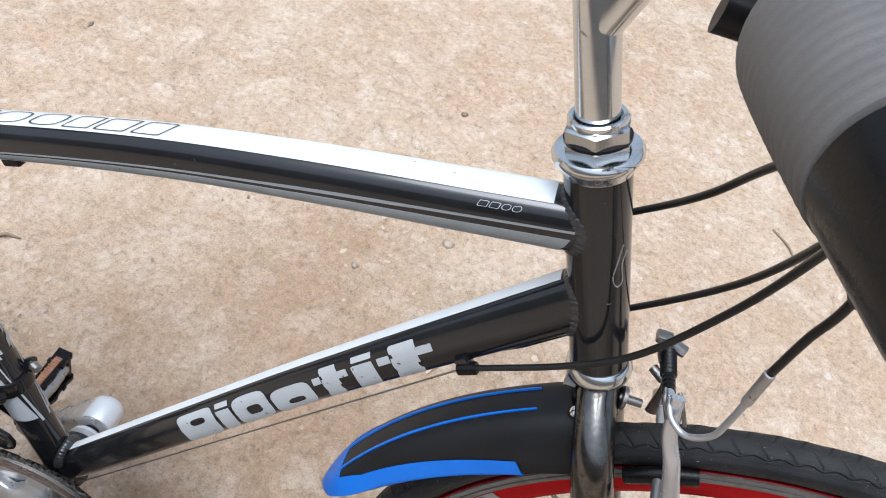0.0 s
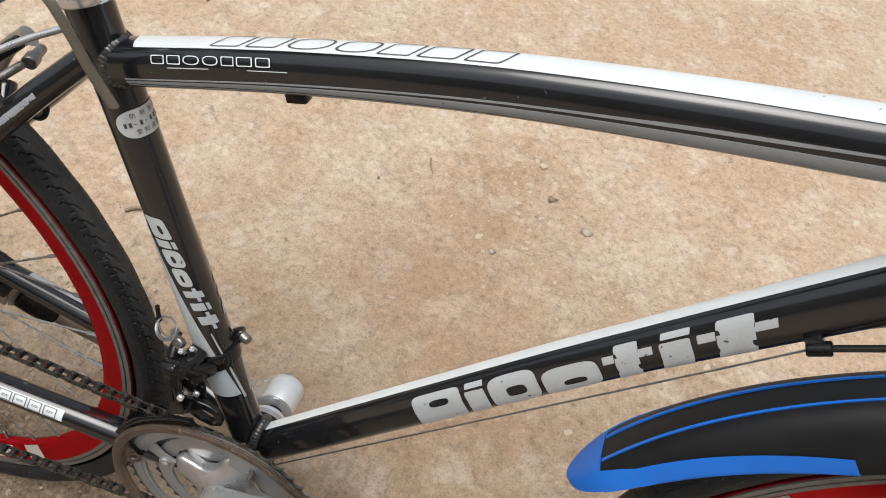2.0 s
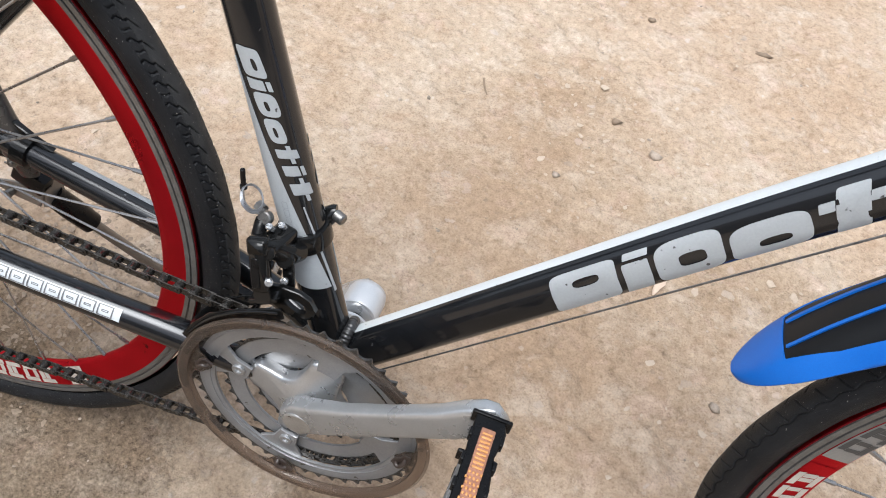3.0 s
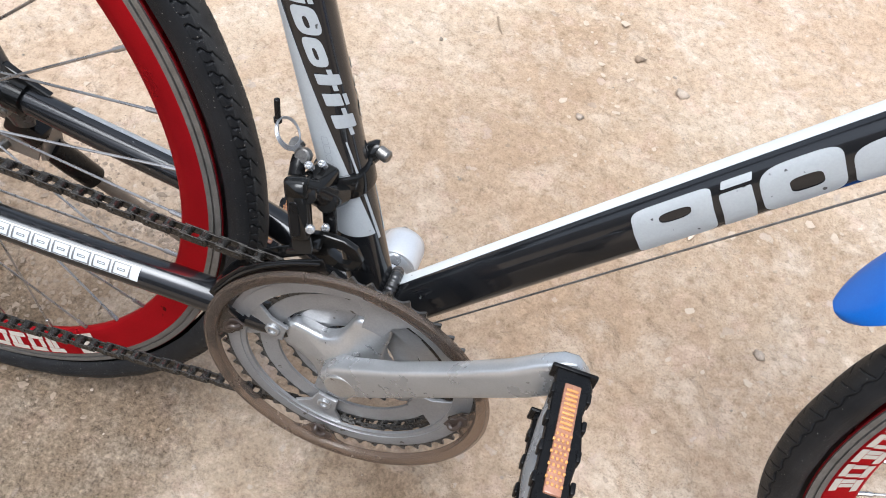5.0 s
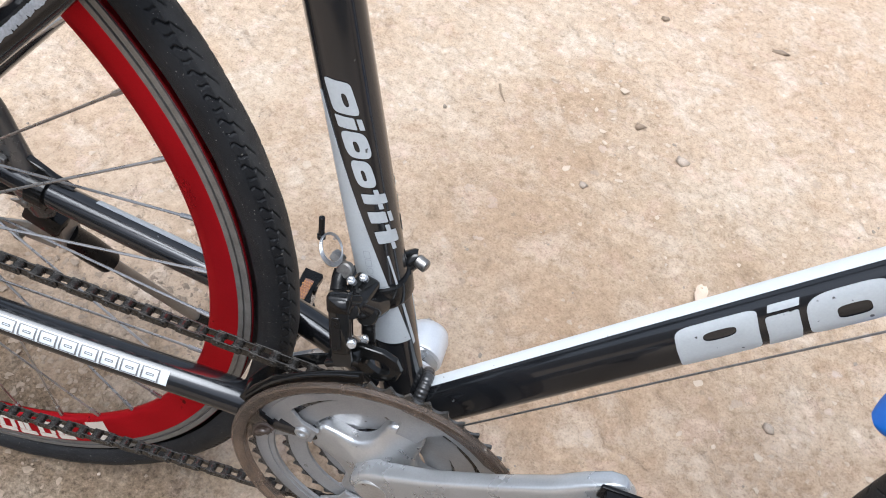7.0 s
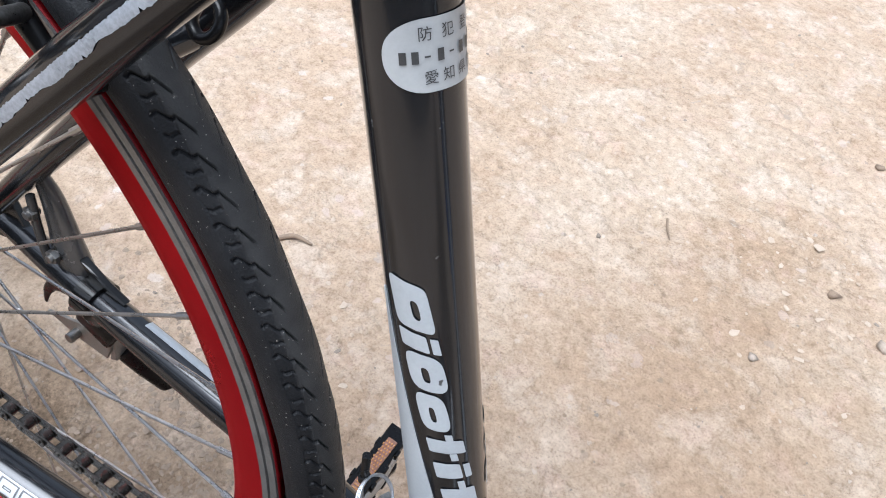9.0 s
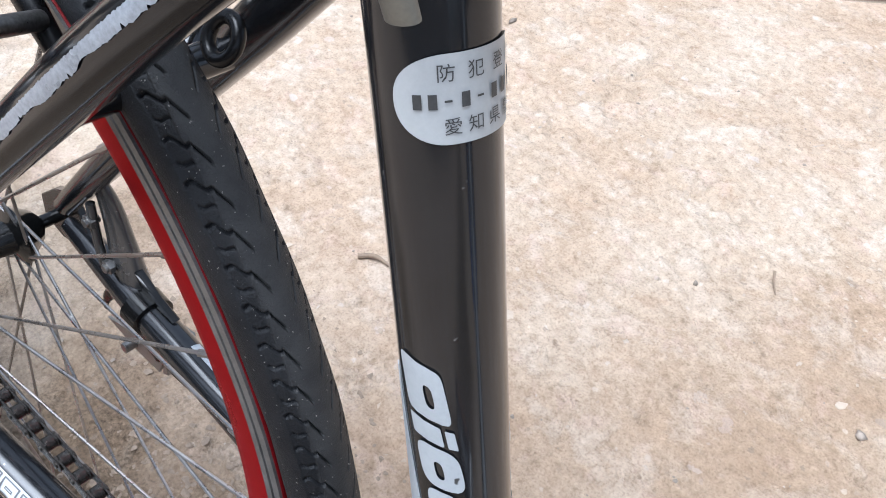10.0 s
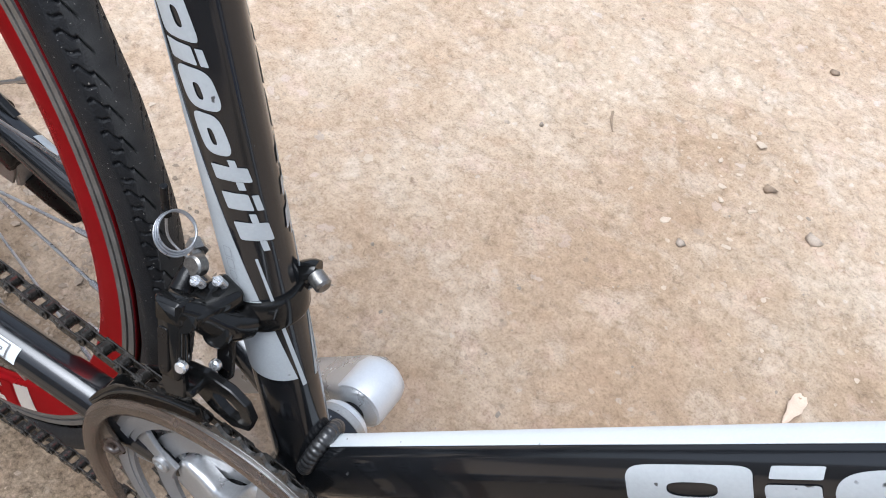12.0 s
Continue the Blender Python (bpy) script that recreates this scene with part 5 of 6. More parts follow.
def build_chain():
    pts = chain_line()
    n = len(pts)
    y_at = lambda x: -0.0490 + 0.0060 * min(1.0, max(0.0, x / 0.40))
    yc = y_at(pts[0][0])
    plate = []
    for k in range(20):
        b = 2 * math.pi * k / 20
        x = 0.00635 * math.copysign(1, math.cos(b)) + 0.0042 * math.cos(b)
        plate.append((x, 0.0042 * math.sin(b) * (1.0 if abs(math.cos(b)) > 0.35 else 0.80)))
    inner = join(prism(plate, -0.0026, -0.0036, 0.0003), prism(plate, 0.0026, 0.0036, 0.0003), rod((-0.00635, -0.0026, 0), (-0.00635, 0.0026, 0), 0.0038, 10), rod((0.00635, -0.0026, 0), (0.00635, 0.0026, 0), 0.0038, 10))
    outer = join(prism(plate, -0.0037, -0.0046, 0.0003), prism(plate, 0.0037, 0.0046, 0.0003), rod((-0.00635, -0.0053, 0), (-0.00635, 0.0053, 0), 0.0018, 8), rod((0.00635, -0.0053, 0), (0.00635, 0.0053, 0), 0.0018, 8))
    data = [mesh_of("chain_link", *sh, CHAINMAT) for sh in (inner, outer)]
    root = part("chain", moved(inner, lambda v: V(pts[0][0], yc, pts[0][1]) + v), CHAINMAT, bike, "oily dark steel roller chain")
    for i in range(1, n):
        a, b = pts[i], pts[(i + 1) % n]
        mid, d = (a + b) / 2, b - a
        ob = new("chain_link", data[i % 2])
        ob.parent = root
        ob.matrix_basis = Matrix.Translation((mid[0], y_at(mid[0]), mid[1])) @ Matrix.Rotation(-math.atan2(d[1], d[0]), 4, "Y")


build_chain()


# ---- mudguard over the front wheel ----
def guard_point(alpha, beta, off=0.0):
    """alpha: degrees round the front axle; beta from -1 to 1 across."""
    f = (alpha - 118) / (165.5 - 118)
    width = 0.0335 - 0.003 * f
    if f > 0.80:
        width *= math.sqrt(max(0.02, 1 - ((f - 0.80) / 0.205) ** 2.2))
    ridge = 0.3730 + 0.0015 * math.sin(math.pi * min(1, f)) + 0.0150 * f
    drop = np.interp(f, [0, 0.3, 0.75, 1.0], [0.046, 0.040, 0.019, 0.004])
    b = abs(beta)
    r = ridge - drop * (0.25 * b ** 2 + 0.75 * b ** 5) + off
    y = beta * width * (1 + off / 0.04)
    return FRONT + V(r * math.cos(radians(alpha)), y, r * math.sin(radians(alpha)))


def guard_sheet(a0, a1, b0, b1, off=0.0, thick=0.0022, m=50, n=24, curve=None):
    """A curved sheet of the mudguard; b0 and b1 may change along it."""
    out, inn = [], []
    for i in range(m + 1):
        f = i / m
        lo, hi = (q(f) if callable(q) else q for q in (b0, b1))
        for j in range(n + 1):
            be, al = lo + (hi - lo) * j / n, a0 + (a1 - a0) * f
            out.append(guard_point(al, be, off))
            inn.append(guard_point(al, be, off - thick))
    k = len(out)
    idx = lambda i, j: i * (n + 1) + j
    faces = [(idx(i, j), idx(i + 1, j), idx(i + 1, j + 1), idx(i, j + 1)) for i in range(m) for j in range(n)]
    faces += [tuple(k + q for q in reversed(f)) for f in faces]
    edge = [idx(i, 0) for i in range(m)] + [idx(m, j) for j in range(n)] + [idx(i, n) for i in range(m, 0, -1)] + [idx(0, j) for j in range(n, 0, -1)]
    faces += [(a, b, b + k, a + k) for a, b in zip(edge, edge[1:] + edge[:1])]
    return out + inn, faces


mud = part("mudguard", guard_sheet(122.0, 165.3, -1, 1), MUDGUARD, bike, "matt black plastic mudguard with blue edging", 60)
part("blue_tail", guard_sheet(159.0, 165.45, -1.0, 1.0, 0.0007, 0.0034, 30, 24), BLUE, mud, "bright blue moulded tail", 60)
for s in (-1, 1):
    lo = lambda f: s * (0.93 - 0.17 * f ** 1.2 - 0.16 * max(0.0, f - 0.80) / 0.20)
    part("blue_skirt", guard_sheet(132.5, 159.6, lo, s * 1.01, 0.0008, 0.0036, 40, 8), BLUE, mud, "bright blue side edge", 60)
    mid = lambda f: s * (0.26 + 0.06 * f)
    edge = lambda f: s * (0.300 + 0.095 * f)
    part("blue_piping", guard_sheet(128.5, 158.6, mid, edge, 0.0013, 0.002, 40, 3), BLUE, mud, "raised blue stripe", 60)
seat_pt = guard_point(124.2, -0.40)
out_v = unit(seat_pt - guard_point(124.2, -0.40, -0.004))
part("snap_rivet", join(lathe([(0.0062, 0.0002), (0.0062, 0.0016), (0.0050, 0.0022)], seat_pt, out_v, 28)), BLACK, mud)
part("rivet_head", lathe([(0.0044, 0.0018), (0.0040, 0.0034), (0.0022, 0.0046), (0.0002, 0.0050)], seat_pt, out_v, 28), CHROME, mud)
part("mount_tongue", box(h_low + fdir * 0.036 + V(-0.0165, 0, 0.0), (0.004, 0.014, 0.022), Matrix.Rotation(radians(-19), 4, "Y"), 0.001), BLACK, mud)


# ---- handlebar with its grips, levers and cables ----
bar_pts = [(clamp[0], 0, clamp[2]), (clamp[0] - 0.004, -0.09, clamp[2] + 0.002), (0.843, -0.17, 0.988), (0.8590, -0.280, 0.988)]
bar = part("handlebar", join(sweep(bar_pts, 0.0112, 40, 24), sweep([(x, -y, z) for x, y, z in bar_pts], 0.0112, 40, 24)), BLACK_GLOSS, bike, "black flat handlebar")
for s in (-1, 1):
    a, b = V(0.8420, s * 0.158, 0.9885), V(0.8575, s * 0.272, 0.988)
    h = np.linalg.norm(b - a)
    prof = [(0.0125, 0.0), (0.0225, 0.001), (0.0238, 0.004)]
    for k in range(26):
        f = 0.006 + (h - 0.014) * k / 25
        r = 0.0245 - 0.0095 * (k / 25) ** 1.3
        prof += [(r, f), (r + 0.00012, f + 0.0010), (r + 0.00012, f + 0.0026), (r, f + 0.0034)]
    cut_at = [i for i, q in enumerate(prof) if q[1] > h * 0.52][0]
    part("grip", lathe(prof[:cut_at] + [(0.012, prof[cut_at][1])], a, b - a, 48), RUBBER, bar, "grey ribbed rubber grip, wide at its inner end", 60)
    # outer half coloured black to stand in for shade and the lever hood
    part("grip_dark_half", lathe([(0.012, prof[cut_at][1])] + [(r * 0.97, q) for r, q in prof[cut_at::4]], a, b - a, 48), BLACK, bar, "outer half of the grip, black in place of shade and lever hood", 60)
    part("end_plug", lathe([(0.0150, -0.004), (0.0172, -0.002), (0.0172, 0.006), (0.0140, 0.010), (0.002, 0.0115)], b, b - a, 32), BLACK, bar)
    pod = V(0.872, s * 0.135, 0.978)
    brake = part("brake_lever", join(rod(pod + V(-0.012, -0.010, 0.008), pod + V(-0.012, 0.010, 0.008), 0.0165, 30, 0.002), box(pod + V(0.010, 0, 0.000), (0.032, 0.018, 0.020), None, 0.004),
                 sweep([tuple(pod + V(0.024, 0, -0.002)), tuple(pod + V(0.040, s * 0.03, -0.010)), tuple(pod + V(0.036, s * 0.08, -0.018)), tuple(pod + V(0.022, s * 0.130, -0.022))], [0.007, 0.006, 0.0055, 0.007], 30, 16, flat=0.6)), BLACK, bar, "black brake lever")
    shift = part("shifter", join(box(pod + V(-0.008, s * 0.010, -0.018), (0.034, 0.034, 0.018), Matrix.Rotation(radians(12), 4, "Y"), 0.006),
                 sweep([(0.862, s * 0.128, 0.970), (0.846, s * 0.128, 0.973), (0.830, s * 0.129, 0.974), (0.8185, s * 0.1300, 0.975)], [0.0050, 0.0055, 0.0062, 0.0068], 24, 14, flat=0.6)), BLACK, bar, "black gear shifter with a thumb lever")
    part("hood", sweep([tuple(pod + V(0.004, s * 0.030, -0.006)), tuple(pod + V(0.006, s * 0.043, -0.026)), tuple(pod + V(0.010, s * 0.048, -0.044))], [0.012, 0.0165, 0.010], 20, 20), BLACK, brake)
    part("bolt", hexagon(V(0.843, s * 0.199, 0.985), V(0.8395, s * 0.203, 0.992), 0.0040), CHROME, shift)


def cable(points, r=0.0022, label="", n=60):
    return part("cable_housing", sweep(points, r, n, 12), CABLE, bike, label)


lever_r = V(0.872, -0.135, 0.978)
cable([(0.800, 0.022, 0.760), (0.8513, 0.020, 0.7970), (0.8727, -0.010, 0.8400), (0.8815, -0.050, 0.8891), tuple(lever_r + V(0.012, 0.006, -0.018))])
cable([(0.835, 0.026, 0.690), (0.8764, 0.019, 0.7270), (0.9103, -0.010, 0.7905), (0.9129, -0.060, 0.8628), tuple(lever_r + V(0.020, -0.006, -0.020))])
third = cable([(0.790, -0.0155, 0.6590), (0.843, -0.027, 0.7031), (0.8762, -0.035, 0.7407), (0.9001, -0.055, 0.8105), (0.9023, -0.090, 0.8794), tuple(lever_r + V(0.006, -0.024, -0.022))], 0.0022, "black gear cable housing crossing the head tube")
part("cable_stop", join(rod((0.7815, -0.0150, 0.6535), (0.7935, -0.0155, 0.6610), 0.0046, 24, 0.0008)), BLACK, third, "black cable stop")
part("stop_bracket", box((0.7845, -0.0125, 0.6590), (0.010, 0.007, 0.012), Matrix.Rotation(radians(-48), 4, "Y"), 0.0012), PAINT, dt)
part("shift_wire", sweep([(0.784, -0.0150, 0.6545), (0.452, -0.0145, 0.2885)], 0.0007, 4, 8), STEEL, third, "bare steel shift wire")

loop_line = [(0.8530, 0.7990), (0.8545, 0.7860), (0.8560, 0.7740), (0.8600, 0.7690), (0.8612, 0.7745), (0.8570, 0.7860), (0.8560, 0.7960)]
part("wire_loop", sweep([(x - 0.0085, -0.0178, z) for x, z in loop_line], 0.0004, 40, 6), WIRE, ht, "loop of thin pale wire")

# ---- front brake ----
near = [(0.9520, -0.0480, 0.6020), (0.9375, -0.0455, 0.6362), (0.9250, -0.0440, 0.6697), (0.9155, -0.0405, 0.6900), (0.9090, -0.0365, 0.7190)]
fb = part("brake_arm", join(sweep(near, [0.0065, 0.0062, 0.0056, 0.0050, 0.0042], 30, 16, flat=0.62), rod((0.9440, -0.056, 0.6040), (0.9580, -0.036, 0.6000), 0.0085, 24)), POLISHED, bike, "polished alloy brake arm")
part("brake_arm", join(sweep([(0.9300, 0.0440, 0.6100), (0.9270, 0.0400, 0.6500), (0.9120, 0.0310, 0.6800), (0.9020, 0.0210, 0.7080)], [0.0052, 0.0044, 0.0038, 0.0036], 30, 16, flat=0.62), box((0.9020, 0.020, 0.7085), (0.011, 0.009, 0.006), None, 0.0015), rod((0.909, 0.031, 0.668), (0.918, 0.024, 0.666), 0.0035, 16)), STEEL, bike, "dull alloy brake arm with its cable anchor")
part("anchor_bolt", hexagon((0.9075, 0.016, 0.7090), (0.9165, 0.013, 0.7080), 0.0042), STEEL, fb)
for s in (-1, 1):
    pad = part("brake_pad", sweep([(0.9150, s * 0.0175, 0.6060), (0.9370, s * 0.0172, 0.6190), (0.9600, s * 0.0165, 0.6290)], [0.0070, 0.0078, 0.0068], 20, 14, flat=0.75), BLACK, bike, "black brake pad")
    part("pad_bolt", join(rod((0.9350, s * 0.018, 0.6180), (0.9330, s * 0.050, 0.6200), 0.0034, 16), hexagon((0.9335, s * 0.046, 0.6195), (0.9325, s * 0.056, 0.6205), 0.0062)), ALLOY_DULL, pad)
noodle = part("noodle", sweep([(0.9055, -0.0300, 0.7130), (0.9068, -0.0380, 0.7110), (0.9100, -0.0450, 0.7078), (0.9190, -0.0520, 0.7072), (0.9281, -0.0580, 0.7212), (0.9288, -0.0620, 0.7430), (0.9278, -0.0660, 0.7660)], 0.0020, 60, 14), ALLOY, bike, "bent alloy cable noodle")
part("ferrule", rod((0.9280, -0.0655, 0.7630), (0.9264, -0.0700, 0.7925), 0.0030, 24, 0.0006), ALLOY_DULL, noodle)
part("noodle_tip", rod((0.9058, -0.0330, 0.7120), (0.9052, -0.0270, 0.7130), 0.0036, 20), CHROME, noodle)
boot_pts = smooth_line([(0.9052, -0.0290, 0.7125), (0.9050, -0.0120, 0.7110), (0.9053, 0.0080, 0.7085)], 41)
part("rubber_boot", sweep(boot_pts, [0.0040 + 0.0013 * (0.5 + 0.5 * math.sin(i * 1.57)) * (1.0 if i > 14 else 0.2) for i in range(41)], 41, 16), BLACK, noodle, "ribbed black rubber boot")
for q in (-0.0055, 0.0055):
    part("noodle_holder", sweep([(0.9150 + q, -0.0390, 0.7000), (0.9085 + q, -0.0375, 0.7130), (0.9062 + q * 0.8, -0.0300, 0.7165)], 0.0014, 16, 10), STEEL, fb)
cable([(0.9264, -0.0700, 0.7925), (0.9249, -0.0800, 0.8291), (0.9245, -0.0900, 0.8599), (0.915, -0.110, 0.920), tuple(lever_r + V(0.030, 0.004, -0.006))], 0.0023)

# ---- seat post, clamp and quick release ----
ax = unit(seat_axis(0.7) - seat_axis(0.3))
s_top = seat_axis(0.716)
post = part("seat_post", rod(s_top - ax * 0.05, s_top + ax * 0.24, 0.0136, 40), BLACK, bike, "black seat post")
part("saddle", moved(box((0, 0, 0), (0.27, 0.15, 0.05), None, 0.022), lambda v: s_top + ax * 0.255 + V(0.0 + v[0], v[1] * (1.0 if v[0] < 0 else 1.0 - 0.75 * min(1, v[0] / 0.13)), v[2])), BLACK, bike, "black saddle")
brk = part("light_bracket", join(lathe([(0.0140, 0.0), (0.0192, 0.001), (0.0196, 0.003), (0.0196, 0.024), (0.0190, 0.0265), (0.0140, 0.027)], s_top + ax * 0.030, ax, 40), lathe([(0.0140, -0.006), (0.0165, -0.0055), (0.0165, 0.001)], s_top + ax * 0.030, ax, 40),
           box(s_top + ax * 0.041 + V(-0.046, 0, -0.006), (0.066, 0.016, 0.020), Matrix.Rotation(radians(-14), 4, "Y"), 0.004)), BLACK, bike, "black plastic bracket clamped round the seat post")
part("bracket_screw", join(rod(s_top + ax * 0.040 + V(-0.034, -0.0075, -0.004), s_top + ax * 0.040 + V(-0.034, -0.0098, -0.004), 0.005, 24)), BLACK_GLOSS, brk)
collar = part("seat_collar", lathe([(0.0150, 0.0), (0.0205, 0.0004), (0.0212, 0.0016), (0.0212, 0.0062), (0.0202, 0.0066), (0.0202, 0.0088), (0.0212, 0.0092), (0.0212, 0.0148), (0.0205, 0.0160), (0.0140, 0.0162)], s_top - ax * 0.008, ax, 56), POLISHED, bike, "silver alloy seat collar with a quick release")
ear = s_top + V(-0.0235, -0.006, 0.004)
part("collar_ear", box(ear, (0.016, 0.030, 0.013), Matrix.Rotation(radians(-16), 4, "Y"), 0.003), POLISHED, collar)
part("cam_barrel", join(rod(ear + V(-0.002, -0.010, 0), ear + V(-0.010, -0.034, -0.006), 0.0072, 28, 0.001), rod(ear + V(-0.002, -0.004, 0), ear + V(0.004, 0.03, 0.006), 0.004, 16)), STEEL, collar)
lever = part("quick_release_lever", sweep([tuple(ear + V(0.000, -0.028, 0.002)), (0.3020, -0.0400, 0.7301), (0.3170, -0.0450, 0.7310), (0.3236, -0.0430, 0.7193), (0.3304, -0.0320, 0.6809), (0.3385, -0.0260, 0.6558)], [0.0042, 0.0042, 0.0042, 0.0042, 0.0050, 0.0046], 50, 18, flat=0.55), LEVER, collar, "olive-grey quick release lever hanging down")

# ---- front derailleur ----
bz = 0.4150
band_c = seat_axis(bz)
fd = part("front_derailleur", join(lathe([(0.0160, -0.0090), (0.0190, -0.0086), (0.0197, -0.0070), (0.0197, 0.0062), (0.0190, 0.0076), (0.0160, 0.0080)], band_c, ax, 56)), BLACK_GLOSS, bike, "black front derailleur clamped to the seat tube")
part("clamp_ear", sweep([tuple(band_c + V(0.010, 0.012, 0.008)), tuple(band_c + V(0.015, 0.014, 0.014)), tuple(band_c + V(0.0170, 0.0145, 0.0148))], [0.0075, 0.0070, 0.0055], 10, 16), BLACK_GLOSS, fd)
part("clamp_bolt", rod(band_c + V(0.0165, 0.0125, 0.0146), band_c + V(0.0250, 0.0095, 0.0136), 0.0044, 24, 0.0012), STEEL, fd)
# the outer link: a flat, rounded plate that leans outwards towards its foot
lw = unit(V(-0.0085, 0.0100, 0.0345))
lu = unit(V(1, 0, 0) - lw * lw[0])
ld = np.cross(lw, lu)
ld = ld if ld[1] < 0 else -ld
round_rect = lambda w, h: [((x - 0.5) * w, (y - 0.5) * h) for x, y in round_loop(6.0, 40)]
link_c = V(0.3815, -0.0520, 0.4200)
link = part("outer_link", join(prism(round_rect(0.0135, 0.0400), 0.0, -0.0085, 0.0018, (lu, lw, ld), link_c), prism(round_rect(0.0150, 0.0130), 0.0008, -0.0110, 0.0022, (lu, lw, ld), link_c + lw * 0.0145)), BLACK_GLOSS, fd, "glossy black outer link plate", 50)
part("link_label", prism(round_rect(0.0060, 0.0230), 0.0006, -0.001, 0.0003, (lu, lw, ld), link_c - lw * 0.005 - lu * 0.002), BLACK, link)
# the arched body from the clamp to the links
body = part("linkage", join(sweep([(0.3790, -0.0440, 0.4330), (0.3850, -0.0360, 0.4260), (0.3915, -0.0285, 0.4170), (0.3960, -0.0180, 0.4120)], [0.0078, 0.0086, 0.0098, 0.0090], 24, 22, flat=0.85),
            box((0.3850, -0.0290, 0.4285), (0.017, 0.026, 0.011), Matrix.Rotation(radians(-12), 4, "Z"), 0.0035)), BLACK_GLOSS, fd, "glossy black arched body", 50)
for p, r in (((0.3935, -0.0340, 0.4180), 0.0066), ((0.3855, -0.0440, 0.4290), 0.0050)):
    part("pivot_cap", lathe([(r, 0.0), (r, 0.0022), (r * 0.85, 0.0034), (r * 0.2, 0.0036)], p, (0.15, -0.85, 0.45), 28), BLACK_GLOSS, body)
part("inner_link", prism(round_rect(0.0085, 0.0340), 0.0, -0.0045, 0.001, (lu, lw, ld), V(0.3945, -0.0320, 0.4050)), BLACK, fd)
for p in ((0.3908, -0.0520, 0.4110), (0.3950, -0.0360, 0.3985)):
    part("pivot_bolt", join(rod(p, tuple(V(*p) + V(0.0006, -0.0036, 0.0012)), 0.0029, 24, 0.0008)), POLISHED, fd)
for p in ((0.3810, -0.0300, 0.4370), (0.3865, -0.0225, 0.4345)):
    head = rod(tuple(V(*p) + V(-0.001, -0.002, 0.003)), tuple(V(*p) + V(-0.0016, -0.0034, 0.0056)), 0.0026, 20, 0.0010)
    part("limit_screw", join(rod(p, tuple(V(*p) + V(-0.001, -0.002, 0.004)), 0.0020, 18), head, box(tuple(V(*p) + V(-0.0016, -0.0034, 0.0057)), (0.0036, 0.0010, 0.0008), None, 0.0002)), POLISHED, fd)
part("cable_arm", join(sweep([(0.3745, -0.0380, 0.4310), (0.3720, -0.0300, 0.4350), (0.3715, -0.0250, 0.4380)], [0.0055, 0.0048, 0.0050], 12, 14)), BLACK, fd)
part("cable_bolt", join(rod((0.3740, -0.0230, 0.4395), (0.3735, -0.0290, 0.4425), 0.0050, 28, 0.0010), hexagon((0.3690, -0.0190, 0.4400), (0.3630, -0.0160, 0.4400), 0.0042), rod((0.3730, -0.0230, 0.4400), (0.3640, -0.0170, 0.4400), 0.0030, 16)), STEEL, fd, "round steel cable clamp bolt")
part("link_foot", prism([(-0.0060, 0.004), (0.0060, 0.004), (0.0070, -0.004), (0.0060, -0.0085), (-0.004, -0.0100), (-0.0070, -0.004)], -0.003, -0.0065, 0.0008, (lu, lw, ld), link_c - lw * 0.0210), BLACK_GLOSS, link)
plate = [(0.3235, 0.3270), (0.3330, 0.3450), (0.3470, 0.3640), (0.3640, 0.3770), (0.3850, 0.3900), (0.4030, 0.3990), (0.4060, 0.3900), (0.4020, 0.3860), (0.3860, 0.3790), (0.3690, 0.3680), (0.3520, 0.3520), (0.3380, 0.3340), (0.3300, 0.3240)]
cage = part("cage_plate", prism([(x - 0.002, z - 0.010) for x, z in plate], -0.0530, -0.0546, 0.0004), BLACK_GLOSS, fd, "glossy black derailleur cage plate")
part("cage_rib", sweep([(x, -0.0550, z) for x, z in ((0.327, 0.321), (0.343, 0.345), (0.361, 0.363), (0.383, 0.3775), (0.400, 0.3850))], 0.0016, 30, 10), BLACK_GLOSS, cage)
part("cage_plate", prism([(x - 0.003, z - 0.012) for x, z in plate if x < 0.398], -0.0365, -0.0380, 0.0004), BLACK_GLOSS, fd)
# the cage's forward end, a loop with a slot through it
ends = [(0.384, 0.3960), (0.396, 0.4000), (0.410, 0.4000), (0.4190, 0.3960), (0.4235, 0.3870), (0.4215, 0.3775), (0.412, 0.3720), (0.400, 0.3740), (0.390, 0.3800), (0.384, 0.3880)]
slot = [(0.4000, 0.3890), (0.4040, 0.3915), (0.4100, 0.3918), (0.4150, 0.3890), (0.4168, 0.3845), (0.4150, 0.3805), (0.4100, 0.3795), (0.4060, 0.3812), (0.4020, 0.3840), (0.3998, 0.3865)]
loops = [[V(c0 + (x - c0) * k, y, c1 + (z - c1) * k) for x, z in lp] for lp, y, k, c0, c1 in ((ends, -0.0405, 0.97, 0.404, 0.386), (ends, -0.0412, 1.0, 0, 0), (ends, -0.0440, 1.0, 0, 0), (ends, -0.0447, 0.97, 0.404, 0.386), (slot, -0.0447, 1.0, 0, 0), (slot, -0.0405, 1.0, 0, 0))]
part("cage_nose", rings_to_shape(loops, closed=True), BLACK_GLOSS, fd, "glossy black cage nose with a slot", 30)
part("cage_bridge", box((0.3870, -0.0480, 0.3900), (0.024, 0.014, 0.004), Matrix.Rotation(radians(-33), 4, "Y"), 0.001), BLACK_GLOSS, fd)
part("cage_bridge", box((0.3255, -0.0455, 0.3150), (0.006, 0.017, 0.008), Matrix.Rotation(radians(-50), 4, "Y"), 0.001), BLACK_GLOSS, fd)
loop = []
